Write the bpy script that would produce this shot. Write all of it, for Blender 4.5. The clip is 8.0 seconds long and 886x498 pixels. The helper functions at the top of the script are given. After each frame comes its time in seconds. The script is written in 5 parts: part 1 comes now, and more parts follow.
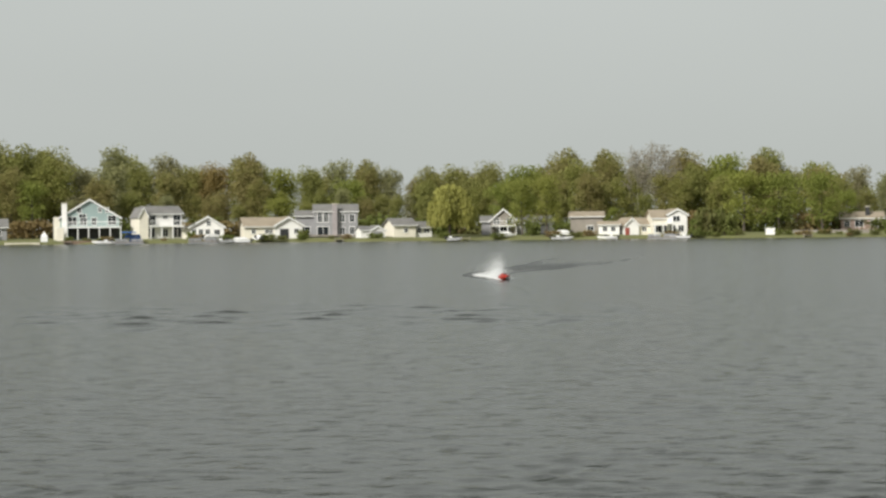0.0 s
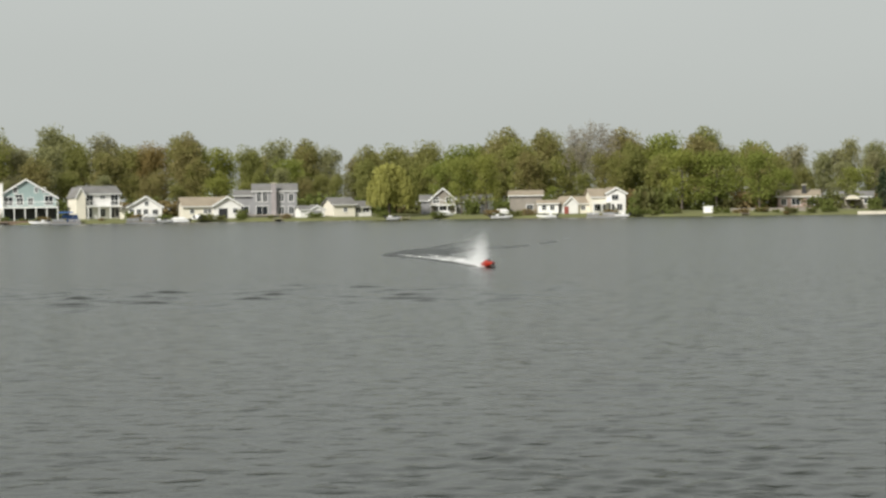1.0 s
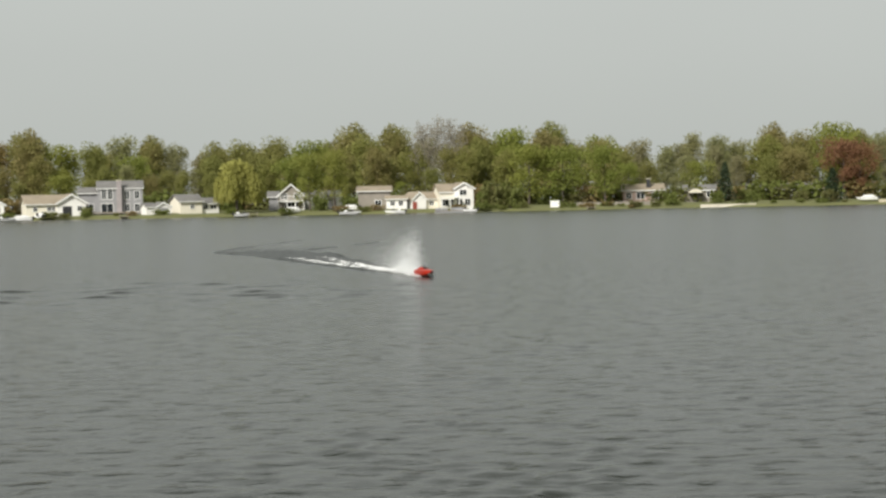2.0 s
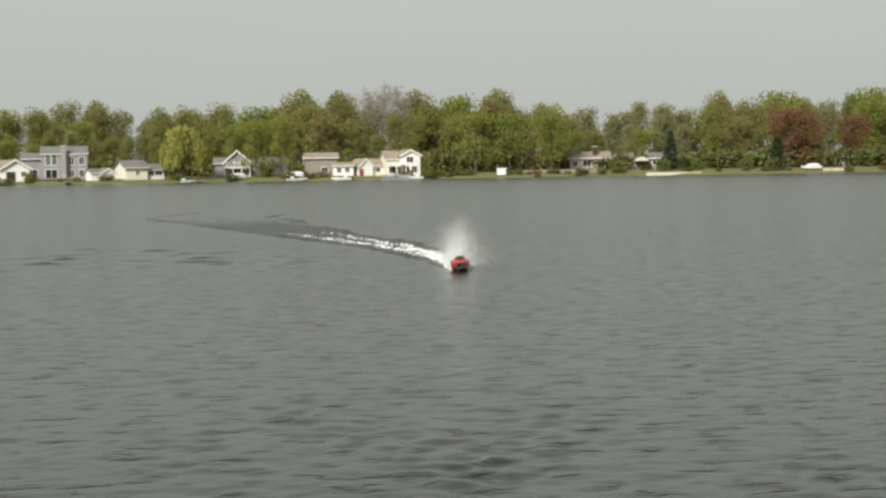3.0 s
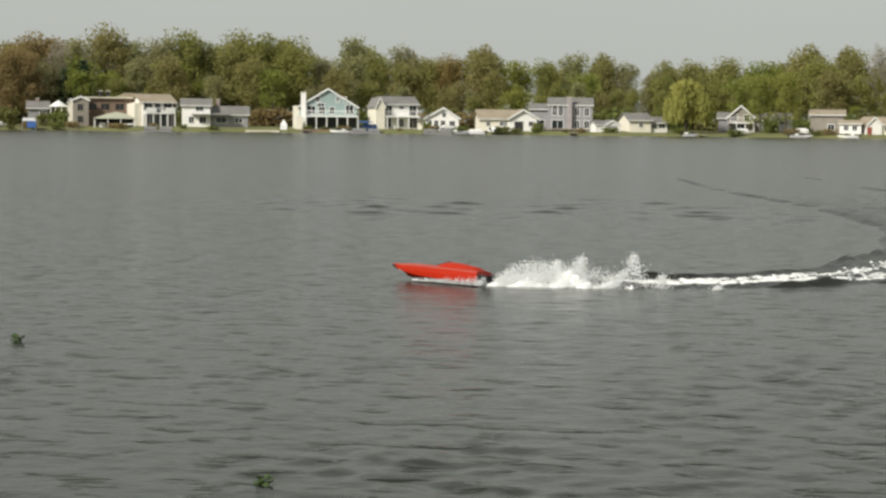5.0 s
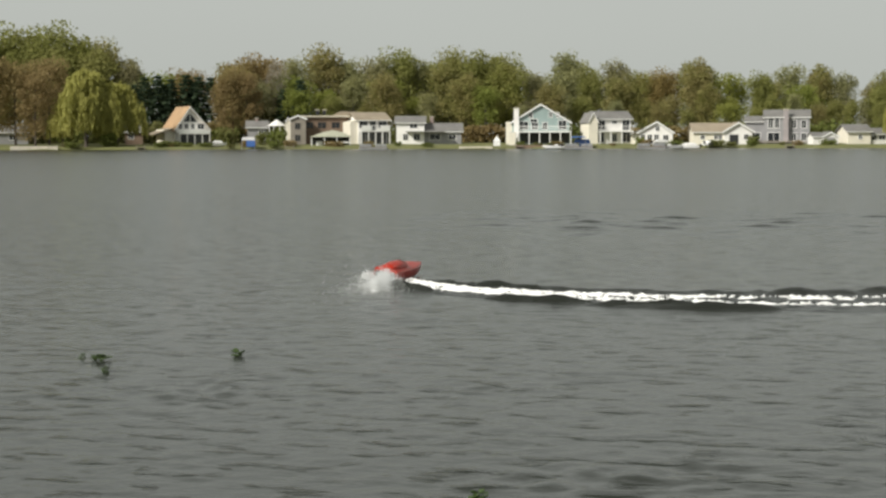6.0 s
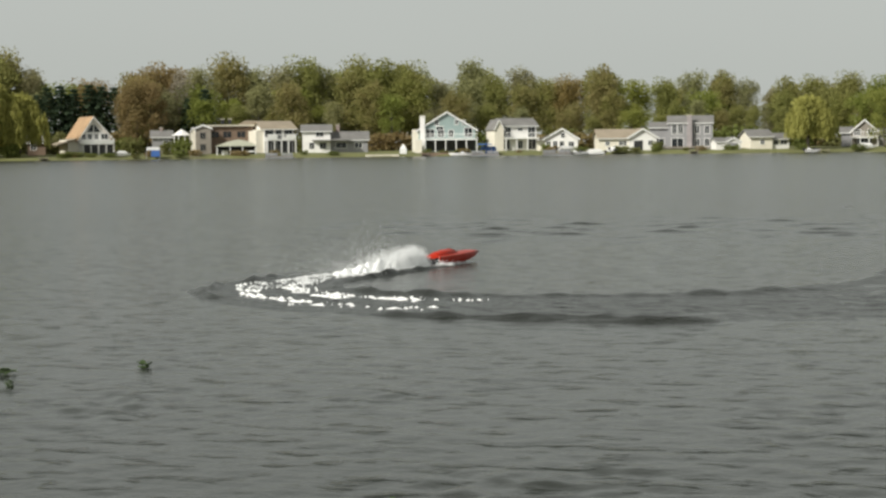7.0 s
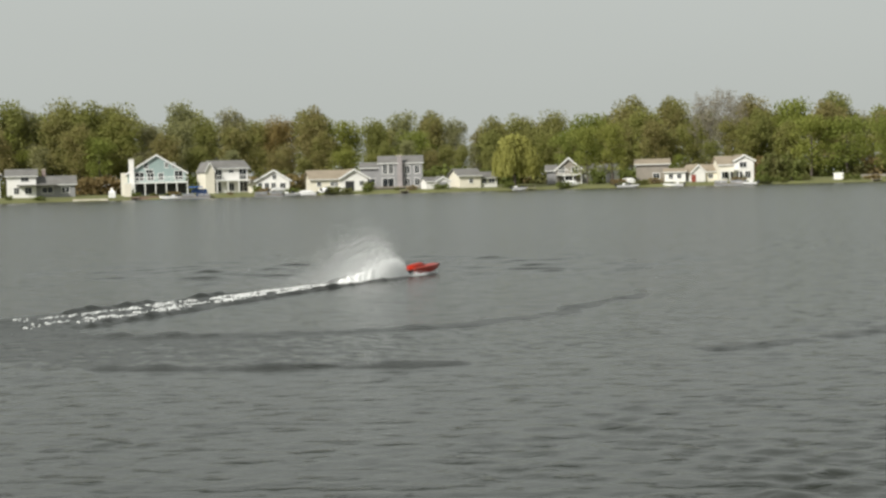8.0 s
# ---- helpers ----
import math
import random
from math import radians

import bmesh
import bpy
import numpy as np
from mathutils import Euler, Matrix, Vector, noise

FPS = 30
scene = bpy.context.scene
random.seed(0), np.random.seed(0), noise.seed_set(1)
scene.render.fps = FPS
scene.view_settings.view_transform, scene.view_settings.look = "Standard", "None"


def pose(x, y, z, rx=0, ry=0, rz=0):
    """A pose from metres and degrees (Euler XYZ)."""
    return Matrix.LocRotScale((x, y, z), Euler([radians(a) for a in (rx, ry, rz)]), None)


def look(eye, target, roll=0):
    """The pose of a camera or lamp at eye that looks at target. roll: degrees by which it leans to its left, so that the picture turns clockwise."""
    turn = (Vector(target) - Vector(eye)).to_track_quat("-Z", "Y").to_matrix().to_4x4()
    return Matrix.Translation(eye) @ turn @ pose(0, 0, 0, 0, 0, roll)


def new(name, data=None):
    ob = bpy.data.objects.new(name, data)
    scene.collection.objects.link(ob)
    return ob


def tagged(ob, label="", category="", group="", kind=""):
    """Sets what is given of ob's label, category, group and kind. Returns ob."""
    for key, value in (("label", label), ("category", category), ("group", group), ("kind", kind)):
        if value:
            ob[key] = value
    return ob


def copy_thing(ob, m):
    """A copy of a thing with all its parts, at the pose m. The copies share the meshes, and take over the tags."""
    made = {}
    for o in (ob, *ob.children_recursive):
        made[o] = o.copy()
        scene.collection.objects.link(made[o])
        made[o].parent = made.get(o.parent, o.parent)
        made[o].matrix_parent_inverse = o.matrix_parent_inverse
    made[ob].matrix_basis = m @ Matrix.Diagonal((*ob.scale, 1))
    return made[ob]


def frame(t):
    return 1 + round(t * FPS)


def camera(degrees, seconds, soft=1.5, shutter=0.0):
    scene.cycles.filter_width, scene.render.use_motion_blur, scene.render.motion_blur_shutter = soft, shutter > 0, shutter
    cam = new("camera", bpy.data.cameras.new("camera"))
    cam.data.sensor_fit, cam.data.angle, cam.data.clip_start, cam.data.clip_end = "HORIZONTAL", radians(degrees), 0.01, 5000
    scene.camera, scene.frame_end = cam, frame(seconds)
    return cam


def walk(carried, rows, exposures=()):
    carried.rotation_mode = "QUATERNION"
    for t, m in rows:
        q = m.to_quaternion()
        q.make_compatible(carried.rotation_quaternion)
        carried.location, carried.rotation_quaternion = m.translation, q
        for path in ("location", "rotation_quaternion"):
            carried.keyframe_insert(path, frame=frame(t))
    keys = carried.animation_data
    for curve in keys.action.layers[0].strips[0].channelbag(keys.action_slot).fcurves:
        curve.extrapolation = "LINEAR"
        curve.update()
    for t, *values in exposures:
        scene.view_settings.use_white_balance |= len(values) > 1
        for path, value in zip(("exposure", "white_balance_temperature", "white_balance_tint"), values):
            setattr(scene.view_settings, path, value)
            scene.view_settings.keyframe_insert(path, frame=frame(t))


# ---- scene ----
# The camera stands on the near bank, eye 1.7 m over the lake, and pans with the model boat.
EYE = 1.7
cam = camera(28.46, 8.0, soft=2.6)
CAMERA = [
    (0.00, -0.838, -0.566, -0.547),
    (0.20, -1.216, -0.861, -0.775),
    (0.50, -1.604, -1.354, -0.884),
    (0.80, -2.182, -1.712, -0.653),
    (1.00, -2.812, -1.271, -0.712),
    (1.20, -3.237, -1.343, -0.997),
    (1.50, -5.090, -1.552, -1.008),
    (1.80, -6.402, -1.418, -1.029),
    (2.00, -7.764, -1.490, -1.120),
    (2.20, -8.578, -1.694, -1.052),
    (2.50, -9.146, -1.914, -1.007),
    (2.75, -9.400, -2.232, -0.955),
    (3.00, -9.498, -2.597, -0.898),
    (3.30, -9.463, -2.993, -0.836),
    (3.50, -9.354, -3.366, -0.634),
    (3.80, -7.696, -3.753, -0.475),
    (4.00, -6.008, -3.941, -0.286),
    (4.20, -3.994, -4.056, -0.061),
    (4.50, -0.000, -4.029, 0.236),
    (4.80, 4.305, -3.896, 0.446),
    (5.00, 6.782, -4.054, 0.582),
    (5.20, 9.507, -4.296, 0.472),
    (5.40, 11.536, -4.287, 0.379),
    (5.60, 12.825, -4.102, 0.223),
    (5.85, 13.632, -3.764, -0.003),
    (6.10, 13.833, -3.470, -0.195),
    (6.30, 13.763, -3.388, -0.275),
    (6.50, 13.572, -3.419, -0.331),
    (6.80, 12.414, -3.416, -0.512),
    (7.00, 10.751, -3.337, -0.618),
    (7.20, 8.873, -3.124, -0.731),
    (7.50, 6.481, -2.706, -1.093),
    (7.80, 3.493, -2.362, -1.415),
    (8.00, 1.345, -2.156, -1.441),
]


def view(yaw, pitch, roll):
    return pose(0, 0, EYE, 0, 0, yaw) @ pose(0, 0, 0, 90 + pitch) @ pose(0, 0, 0, 0, 0, roll)


walk(cam, [(t, view(yaw, pitch, roll)) for t, yaw, pitch, roll in CAMERA], [(0, 0.0, 6330, 10), (2.2, 0.0, 6400, 10), (4.0, -0.05, 6500, 9.5), (6.5, -0.05, 6450, 9.5), (8.0, -0.04, 6370, 9.3)])

# ---- world and sun: thin bright overcast, hazy sun from the left ----
SUN_UP, SUN_AZ = 35.0, -142.0
world = bpy.data.worlds.new("hazy_sky")
scene.world = world
world.use_nodes = True
wn, wl = world.node_tree.nodes, world.node_tree.links
wn.clear()
sky = wn.new("ShaderNodeTexSky")
sky.sky_type, sky.sun_disc = "NISHITA", False
sky.sun_elevation, sky.sun_rotation = radians(SUN_UP), radians(SUN_AZ)
sky.air_density, sky.dust_density, sky.ozone_density = 1.0, 6.0, 1.0
grey = wn.new("ShaderNodeHueSaturation")
grey.inputs["Saturation"].default_value = 0.12
cloud = wn.new("ShaderNodeMix")
cloud.data_type = "RGBA"
cloud.inputs[0].default_value = 0.78
cloud.inputs[7].default_value = (6.15, 6.4, 5.95, 1)
wcoord, wmap, wnoise, wramp = wn.new("ShaderNodeTexCoord"), wn.new("ShaderNodeMapping"), wn.new("ShaderNodeTexNoise"), wn.new("ShaderNodeMapRange")
wmap.inputs["Scale"].default_value = (1.0, 1.0, 3.0)
wnoise.inputs["Scale"].default_value, wnoise.inputs["Detail"].default_value = 1.6, 3.0
wramp.inputs["To Min"].default_value, wramp.inputs["To Max"].default_value = 0.93, 1.07
veil = wn.new("ShaderNodeVectorMath")
veil.operation = "SCALE"
back, wout = wn.new("ShaderNodeBackground"), wn.new("ShaderNodeOutputWorld")
back.inputs["Strength"].default_value = 0.1
wl.new(sky.outputs[0], grey.inputs["Color"])
wl.new(grey.outputs[0], cloud.inputs[6])
wl.new(wcoord.outputs["Generated"], wmap.inputs[0])
wl.new(wmap.outputs[0], wnoise.inputs["Vector"])
wl.new(wnoise.outputs["Fac"], wramp.inputs["Value"])
# the haze is brightest low down
wsep, wfall, wboth = wn.new("ShaderNodeSeparateXYZ"), wn.new("ShaderNodeMapRange"), wn.new("ShaderNodeMath")
wfall.inputs["From Min"].default_value, wfall.inputs["From Max"].default_value = 0.25, 0.75
wfall.inputs["To Min"].default_value, wfall.inputs["To Max"].default_value = 1.0, 0.62
wboth.operation = "MULTIPLY"
wl.new(wcoord.outputs["Generated"], wsep.inputs[0])
wl.new(wsep.outputs["Z"], wfall.inputs["Value"])
wl.new(wfall.outputs[0], wboth.inputs[0])
wl.new(wramp.outputs[0], wboth.inputs[1])
wl.new(cloud.outputs[2], veil.inputs[0])
wl.new(wboth.outputs[0], veil.inputs["Scale"])
wl.new(veil.outputs[0], back.inputs["Color"])
wl.new(back.outputs[0], wout.inputs["Surface"])

sun = new("sun", bpy.data.lights.new("sun", "SUN"))
sun.data.energy, sun.data.angle, sun.data.color = 4.8, radians(6), (1.0, 0.95, 0.86)
sd = Vector((math.sin(radians(SUN_AZ)) * math.cos(radians(SUN_UP)), math.cos(radians(SUN_AZ)) * math.cos(radians(SUN_UP)), math.sin(radians(SUN_UP))))
sun.matrix_world = look(sd * 50, (0, 0, 0))


# ---- materials ----
def material(name, colour, rough=0.7, metal=0.0, vary=0.12, scale=3.0, bump=0.0, tint=None, by_object=0.0, spec=0.5):
    """A worn surface: colour broken by noise at two scales, with fine relief."""
    m = bpy.data.materials.new(name)
    m.use_nodes = True
    n, l = m.node_tree.nodes, m.node_tree.links
    b = n["Principled BSDF"]
    b.inputs["Roughness"].default_value, b.inputs["Metallic"].default_value = rough, metal
    b.inputs["Specular IOR Level"].default_value = spec
    co = n.new("ShaderNodeTexCoord")
    big, small = n.new("ShaderNodeTexNoise"), n.new("ShaderNodeTexNoise")
    big.inputs["Scale"].default_value, big.inputs["Detail"].default_value = scale * 0.25, 4
    small.inputs["Scale"].default_value, small.inputs["Detail"].default_value = scale * 4, 3
    add = n.new("ShaderNodeMath")
    add.operation = "ADD"
    rng = n.new("ShaderNodeMapRange")
    rng.inputs["From Min"].default_value, rng.inputs["From Max"].default_value = 0.6, 1.4
    mix = n.new("ShaderNodeMix")
    mix.data_type = "RGBA"
    dark = tint or tuple(c * (1 - 2.2 * vary) for c in colour)
    light = tuple(min(1, c * (1 + vary)) for c in colour)
    mix.inputs[6].default_value, mix.inputs[7].default_value = (*dark, 1), (*light, 1)
    for t in (big, small):
        l.new(co.outputs["Object"], t.inputs["Vector"])
    l.new(big.outputs["Fac"], add.inputs[0])
    l.new(small.outputs["Fac"], add.inputs[1])
    l.new(add.outputs[0], rng.inputs["Value"])
    l.new(rng.outputs[0], mix.inputs[0])
    l.new(mix.outputs[2], b.inputs["Base Color"])
    if bump:
        bp = n.new("ShaderNodeBump")
        bp.inputs["Strength"].default_value, bp.inputs["Distance"].default_value = bump, 0.05
        l.new(small.outputs["Fac"], bp.inputs["Height"])
        l.new(bp.outputs[0], b.inputs["Normal"])
    return m


def foliage(name, colours, rough=0.75):
    """Leaves: a colour for each tree, drawn along a ramp, broken clump by clump and leaf by leaf."""
    m = bpy.data.materials.new(name)
    m.use_nodes = True
    n, l = m.node_tree.nodes, m.node_tree.links
    b = n["Principled BSDF"]
    b.inputs["Roughness"].default_value = rough
    b.inputs["Specular IOR Level"].default_value = 0.2
    info, geo = n.new("ShaderNodeObjectInfo"), n.new("ShaderNodeNewGeometry")
    ramp = n.new("ShaderNodeValToRGB")
    while len(ramp.color_ramp.elements) < len(colours):
        ramp.color_ramp.elements.new(0.5)
    for k, (e, c) in enumerate(zip(ramp.color_ramp.elements, colours)):
        e.position, e.color = k / max(1, len(colours) - 1), (*c, 1)
    co, nz = n.new("ShaderNodeTexCoord"), n.new("ShaderNodeTexNoise")
    nz.inputs["Scale"].default_value, nz.inputs["Detail"].default_value = 0.45, 3
    l.new(co.outputs["Object"], nz.inputs["Vector"])
    s1, s2 = n.new("ShaderNodeMath"), n.new("ShaderNodeMath")
    s1.operation, s2.operation = "MULTIPLY_ADD", "MULTIPLY_ADD"
    s1.inputs[1].default_value, s1.inputs[2].default_value = 0.7, -0.35
    l.new(nz.outputs["Fac"], s1.inputs[0])
    a = n.new("ShaderNodeMath")
    a.operation = "ADD"
    l.new(info.outputs["Random"], a.inputs[0])
    l.new(s1.outputs[0], a.inputs[1])
    l.new(a.outputs[0], ramp.inputs[0])
    s2.inputs[1].default_value, s2.inputs[2].default_value = 0.24, 0.88
    l.new(geo.outputs["Random Per Island"], s2.inputs[0])
    v = n.new("ShaderNodeVectorMath")
    v.operation = "SCALE"
    l.new(ramp.outputs[0], v.inputs[0])
    l.new(s2.outputs[0], v.inputs["Scale"])
    l.new(v.outputs[0], b.inputs["Base Color"])
    thin, both = n.new("ShaderNodeBsdfTranslucent"), n.new("ShaderNodeMixShader")
    both.inputs[0].default_value = 0.5
    l.new(v.outputs[0], thin.inputs["Color"])
    l.new(b.outputs[0], both.inputs[1])
    l.new(thin.outputs[0], both.inputs[2])
    l.new(both.outputs[0], n["Material Output"].inputs["Surface"])
    return m


def water_material(name, base, rough, spread, near, fleck, fine):
    m = bpy.data.materials.new(name)
    m.use_nodes = True
    n, l = m.node_tree.nodes, m.node_tree.links
    b = n["Principled BSDF"]
    b.inputs["Base Color"].default_value = (*base, 1)
    b.inputs["Roughness"].default_value, b.inputs["IOR"].default_value = rough, 1.33
    # farther out the ripples are too fine for relief and count as roughness
    far, span = n.new("ShaderNodeVectorMath"), n.new("ShaderNodeMapRange")
    far.operation = "LENGTH"
    span.inputs["From Min"].default_value, span.inputs["From Max"].default_value = 10, 45
    span.inputs["To Min"].default_value, span.inputs["To Max"].default_value = rough, rough + spread
    place, swell = n.new("ShaderNodeNewGeometry"), n.new("ShaderNodeMapRange")
    swell.inputs["From Min"].default_value, swell.inputs["From Max"].default_value = 16, 80
    swell.inputs["To Min"].default_value, swell.inputs["To Max"].default_value = near * 0.5, near * 1.5
    l.new(place.outputs["Position"], far.inputs[0])
    l.new(far.outputs["Value"], swell.inputs["Value"])
    l.new(far.outputs["Value"], span.inputs["Value"])
    l.new(span.outputs[0], b.inputs["Roughness"])
    last = None
    for scale, strength, dist, stretch, low, high in ((1.8, near, 0.06, 0.5, 0.0, 1.0), (6.0, fleck, 0.034, 0.5, 0.58, 0.85), (9.0, fine, 0.009, 0.7, 0.0, 1.0), (24.0, fine, 0.005, 0.8, 0.0, 1.0)):
        mp, nz, bp, pick = n.new("ShaderNodeMapping"), n.new("ShaderNodeTexNoise"), n.new("ShaderNodeBump"), n.new("ShaderNodeMapRange")
        mp.inputs["Scale"].default_value = (stretch, 1.0, 1.0)
        mp.inputs["Rotation"].default_value = (0, 0, radians(8))
        nz.inputs["Scale"].default_value, nz.inputs["Detail"].default_value = scale, 2.0
        pick.inputs["From Min"].default_value, pick.inputs["From Max"].default_value = low, high
        bp.inputs["Strength"].default_value, bp.inputs["Distance"].default_value = strength, dist
        l.new(place.outputs["Position"], mp.inputs[0])
        l.new(mp.outputs[0], nz.inputs["Vector"])
        l.new(nz.outputs["Fac"], pick.inputs["Value"])
        l.new(pick.outputs[0], bp.inputs["Height"])
        if last is None:
            l.new(swell.outputs[0], bp.inputs["Strength"])
        else:
            l.new(last.outputs[0], bp.inputs["Normal"])
        last = bp
    l.new(last.outputs[0], b.inputs["Normal"])
    return m


WATER = water_material("lake_water", (0.021, 0.024, 0.019), 0.19, 0.02, 0.5, 0.9, 0.6)
WAKE = water_material("churned_wake_water", (0.014, 0.016, 0.012), 0.25, 0.08, 0.5, 0.9, 0.8)
GRASS = material("lawn", (0.14, 0.145, 0.045), 0.95, vary=0.25, scale=0.8, bump=0.5, tint=(0.1, 0.105, 0.04))
SAND = material("sand", (0.5, 0.45, 0.33), 0.95, vary=0.15)
BARK = material("bark", (0.12, 0.1, 0.085), 0.95, vary=0.25, scale=2, bump=0.6)
GREYBARK = material("pale_bark", (0.3, 0.28, 0.26), 0.95, vary=0.2, scale=2)
LEAF = foliage("spring_leaves", [(0.265, 0.295, 0.07), (0.235, 0.27, 0.065), (0.3, 0.31, 0.08), (0.27, 0.3, 0.07)])
OLIVE = foliage("budding_leaves", [(0.29, 0.285, 0.1), (0.26, 0.275, 0.085), (0.31, 0.27, 0.115), (0.28, 0.295, 0.085)])
AMBER = foliage("amber_buds", [(0.31, 0.245, 0.095), (0.29, 0.22, 0.1), (0.3, 0.265, 0.1)])
PALE = foliage("pale_catkins", [(0.33, 0.32, 0.15), (0.29, 0.3, 0.14), (0.31, 0.29, 0.16)])
BUD = foliage("pale_buds", [(0.34, 0.31, 0.24), (0.36, 0.33, 0.26)])
RUST = foliage("russet_leaves", [(0.26, 0.14, 0.08), (0.28, 0.16, 0.085)])
BROWN = foliage("brown_buds", [(0.29, 0.22, 0.105), (0.3, 0.24, 0.105)])
WILLOW = foliage("willow_leaves", [(0.38, 0.375, 0.11), (0.41, 0.39, 0.12)])
PINE = foliage("pine_needles", [(0.055, 0.085, 0.05), (0.065, 0.095, 0.05)])
SHRUB = foliage("shrub_leaves", [(0.15, 0.175, 0.05), (0.19, 0.22, 0.06), (0.18, 0.17, 0.07)])
WHITE = material("white_siding", (0.8, 0.79, 0.76), 0.6, vary=0.06)
# cream siding, also the painted sunlit tone of some left house faces
CREAM = material("cream_and_sunlit_siding", (0.76, 0.72, 0.61), 0.65, vary=0.07)
TEAL = material("teal_siding", (0.27, 0.35, 0.34), 0.6, vary=0.08)
GREY = material("grey_siding", (0.27, 0.27, 0.275), 0.7, vary=0.1)
TAUPE = material("taupe_siding", (0.25, 0.225, 0.19), 0.7, vary=0.1)
BROWNWALL = material("brown_siding", (0.2, 0.14, 0.1), 0.75, vary=0.12)
REDWALL = material("barn_red", (0.3, 0.07, 0.05), 0.75, vary=0.12)
PINKWALL = material("rose_brick", (0.45, 0.33, 0.29), 0.8, vary=0.12)
ROOF = material("grey_shingle", (0.2, 0.195, 0.185), 0.9, vary=0.18, scale=2)
ROOFTAN = material("tan_shingle", (0.32, 0.27, 0.2), 0.9, vary=0.15, scale=2)
ROOFORANGE = material("orange_tan_shingle", (0.42, 0.28, 0.16), 0.9, vary=0.15, scale=2)
ROOFGREEN = material("pale_green_metal_roof", (0.56, 0.57, 0.46), 0.6, vary=0.08)
GLASS = material("window_glass", (0.02, 0.024, 0.028), 0.08, vary=0.3)
# near-black: porch screens, and the shade painted into open porches and bays
SCREENSHADE = material("dark_screen_and_shade", (0.025, 0.026, 0.028), 0.6, vary=0.2)
TRIM = material("white_trim", (0.82, 0.82, 0.8), 0.5, vary=0.04)
WOOD = material("weathered_planks", (0.3, 0.26, 0.21), 0.85, vary=0.2)
BLUE = material("blue_tarp", (0.06, 0.15, 0.42), 0.5, vary=0.15)
STONE = material("pale_concrete", (0.6, 0.56, 0.46), 0.85, vary=0.12)
CHIMNEYGREY = material("grey_brick", (0.34, 0.31, 0.31), 0.85, vary=0.15)
BRICK = material("chimney_brick", (0.33, 0.26, 0.24), 0.85, vary=0.15)
HULLWHITE = material("white_gelcoat", (0.8, 0.8, 0.79), 0.3, vary=0.04)
DARK = material("black_rubber", (0.02, 0.02, 0.022), 0.5, vary=0.2)
METAL = material("aluminium", (0.6, 0.6, 0.62), 0.35, metal=0.9, vary=0.08)
RED = material("red_gelcoat", (0.4, 0.021, 0.005), 0.32, vary=0.06, scale=6, spec=0.25)
COWLRED = material("red_cowl_paint", (0.38, 0.021, 0.006), 0.36, vary=0.08, scale=6, spec=0.25)
HEAP = material("heaped_foam", (0.85, 0.86, 0.85), 0.9, vary=0.06, scale=8, spec=0.2)
# pale red that paints the gloss highlight on the model boat's deck edge
EDGEHIGHLIGHT = material("deck_edge_highlight", (0.5, 0.17, 0.13), 0.4, vary=0.08)
FOAM = material("white_foam", (0.93, 0.94, 0.94), 0.9, vary=0.02, scale=8, spec=0.2)


def let_through(m, share, colour):
    """Mixes light that passes through into a thin material."""
    n, l = m.node_tree.nodes, m.node_tree.links
    thin, both = n.new("ShaderNodeBsdfTranslucent"), n.new("ShaderNodeMixShader")
    thin.inputs["Color"].default_value = (*colour, 1)
    both.inputs[0].default_value = share
    l.new(n["Principled BSDF"].outputs[0], both.inputs[1])
    l.new(thin.outputs[0], both.inputs[2])
    l.new(both.outputs[0], n["Material Output"].inputs["Surface"])


let_through(FOAM, 0.35, (0.95, 0.96, 0.96))
WEED = material("water_weed", (0.06, 0.1, 0.025), 0.5, vary=0.3, scale=12)


# ---- mesh helpers ----
def mesh_of(name, bm, mat, smooth=False):
    me = bpy.data.meshes.new(name)
    bm.to_mesh(me)
    bm.free()
    me.materials.append(mat)
    if smooth:
        me.shade_smooth()
    return me


def part(name, bm, mat, parent, label="", smooth=False):
    ob = new(name, mesh_of(name, bm, mat, smooth))
    ob.parent = parent
    if label:
        tagged(ob, label)
    return ob


def thing(name, m, label, category, group="", kind=""):
    ob = new(name)
    ob.matrix_basis = m
    return tagged(ob, label, category, group, kind)


def box(bm, x0, x1, y0, y1, z0, z1, bevel=0.0):
    r = bmesh.ops.create_cube(bm, size=1.0, matrix=Matrix.Translation(((x0 + x1) / 2, (y0 + y1) / 2, (z0 + z1) / 2)) @ Matrix.Diagonal((x1 - x0, y1 - y0, z1 - z0, 1)))
    if bevel:
        edges = {e for v in r["verts"] for e in v.link_edges}
        bmesh.ops.bevel(bm, geom=list(edges), offset=bevel, segments=1, affect="EDGES")
    return bm


def boxed(*a, **k):
    return box(bmesh.new(), *a, **k)


def prism(bm, outline, y0, y1):
    """Outline in x, z, drawn from y0 to y1."""
    a = [bm.verts.new((x, y0, z)) for x, z in outline]
    b = [bm.verts.new((x, y1, z)) for x, z in outline]
    bm.faces.new(a)
    bm.faces.new(b[::-1])
    for i in range(len(a)):
        j = (i + 1) % len(a)
        bm.faces.new((a[j], a[i], b[i], b[j]))
    bmesh.ops.recalc_face_normals(bm, faces=bm.faces)
    return bm


def turned(bm, degrees, centre):
    bmesh.ops.rotate(bm, verts=bm.verts, cent=centre, matrix=Matrix.Rotation(radians(degrees), 3, "Z"))
    return bm


def rod(bm, a, b, r0, r1, sides=6):
    a, b = Vector(a), Vector(b)
    d = b - a
    m = Matrix.Translation((a + b) / 2) @ d.to_track_quat("Z", "Y").to_matrix().to_4x4()
    bmesh.ops.create_cone(bm, cap_ends=True, segments=sides, radius1=r0, radius2=r1, depth=d.length, matrix=m)
    return bm


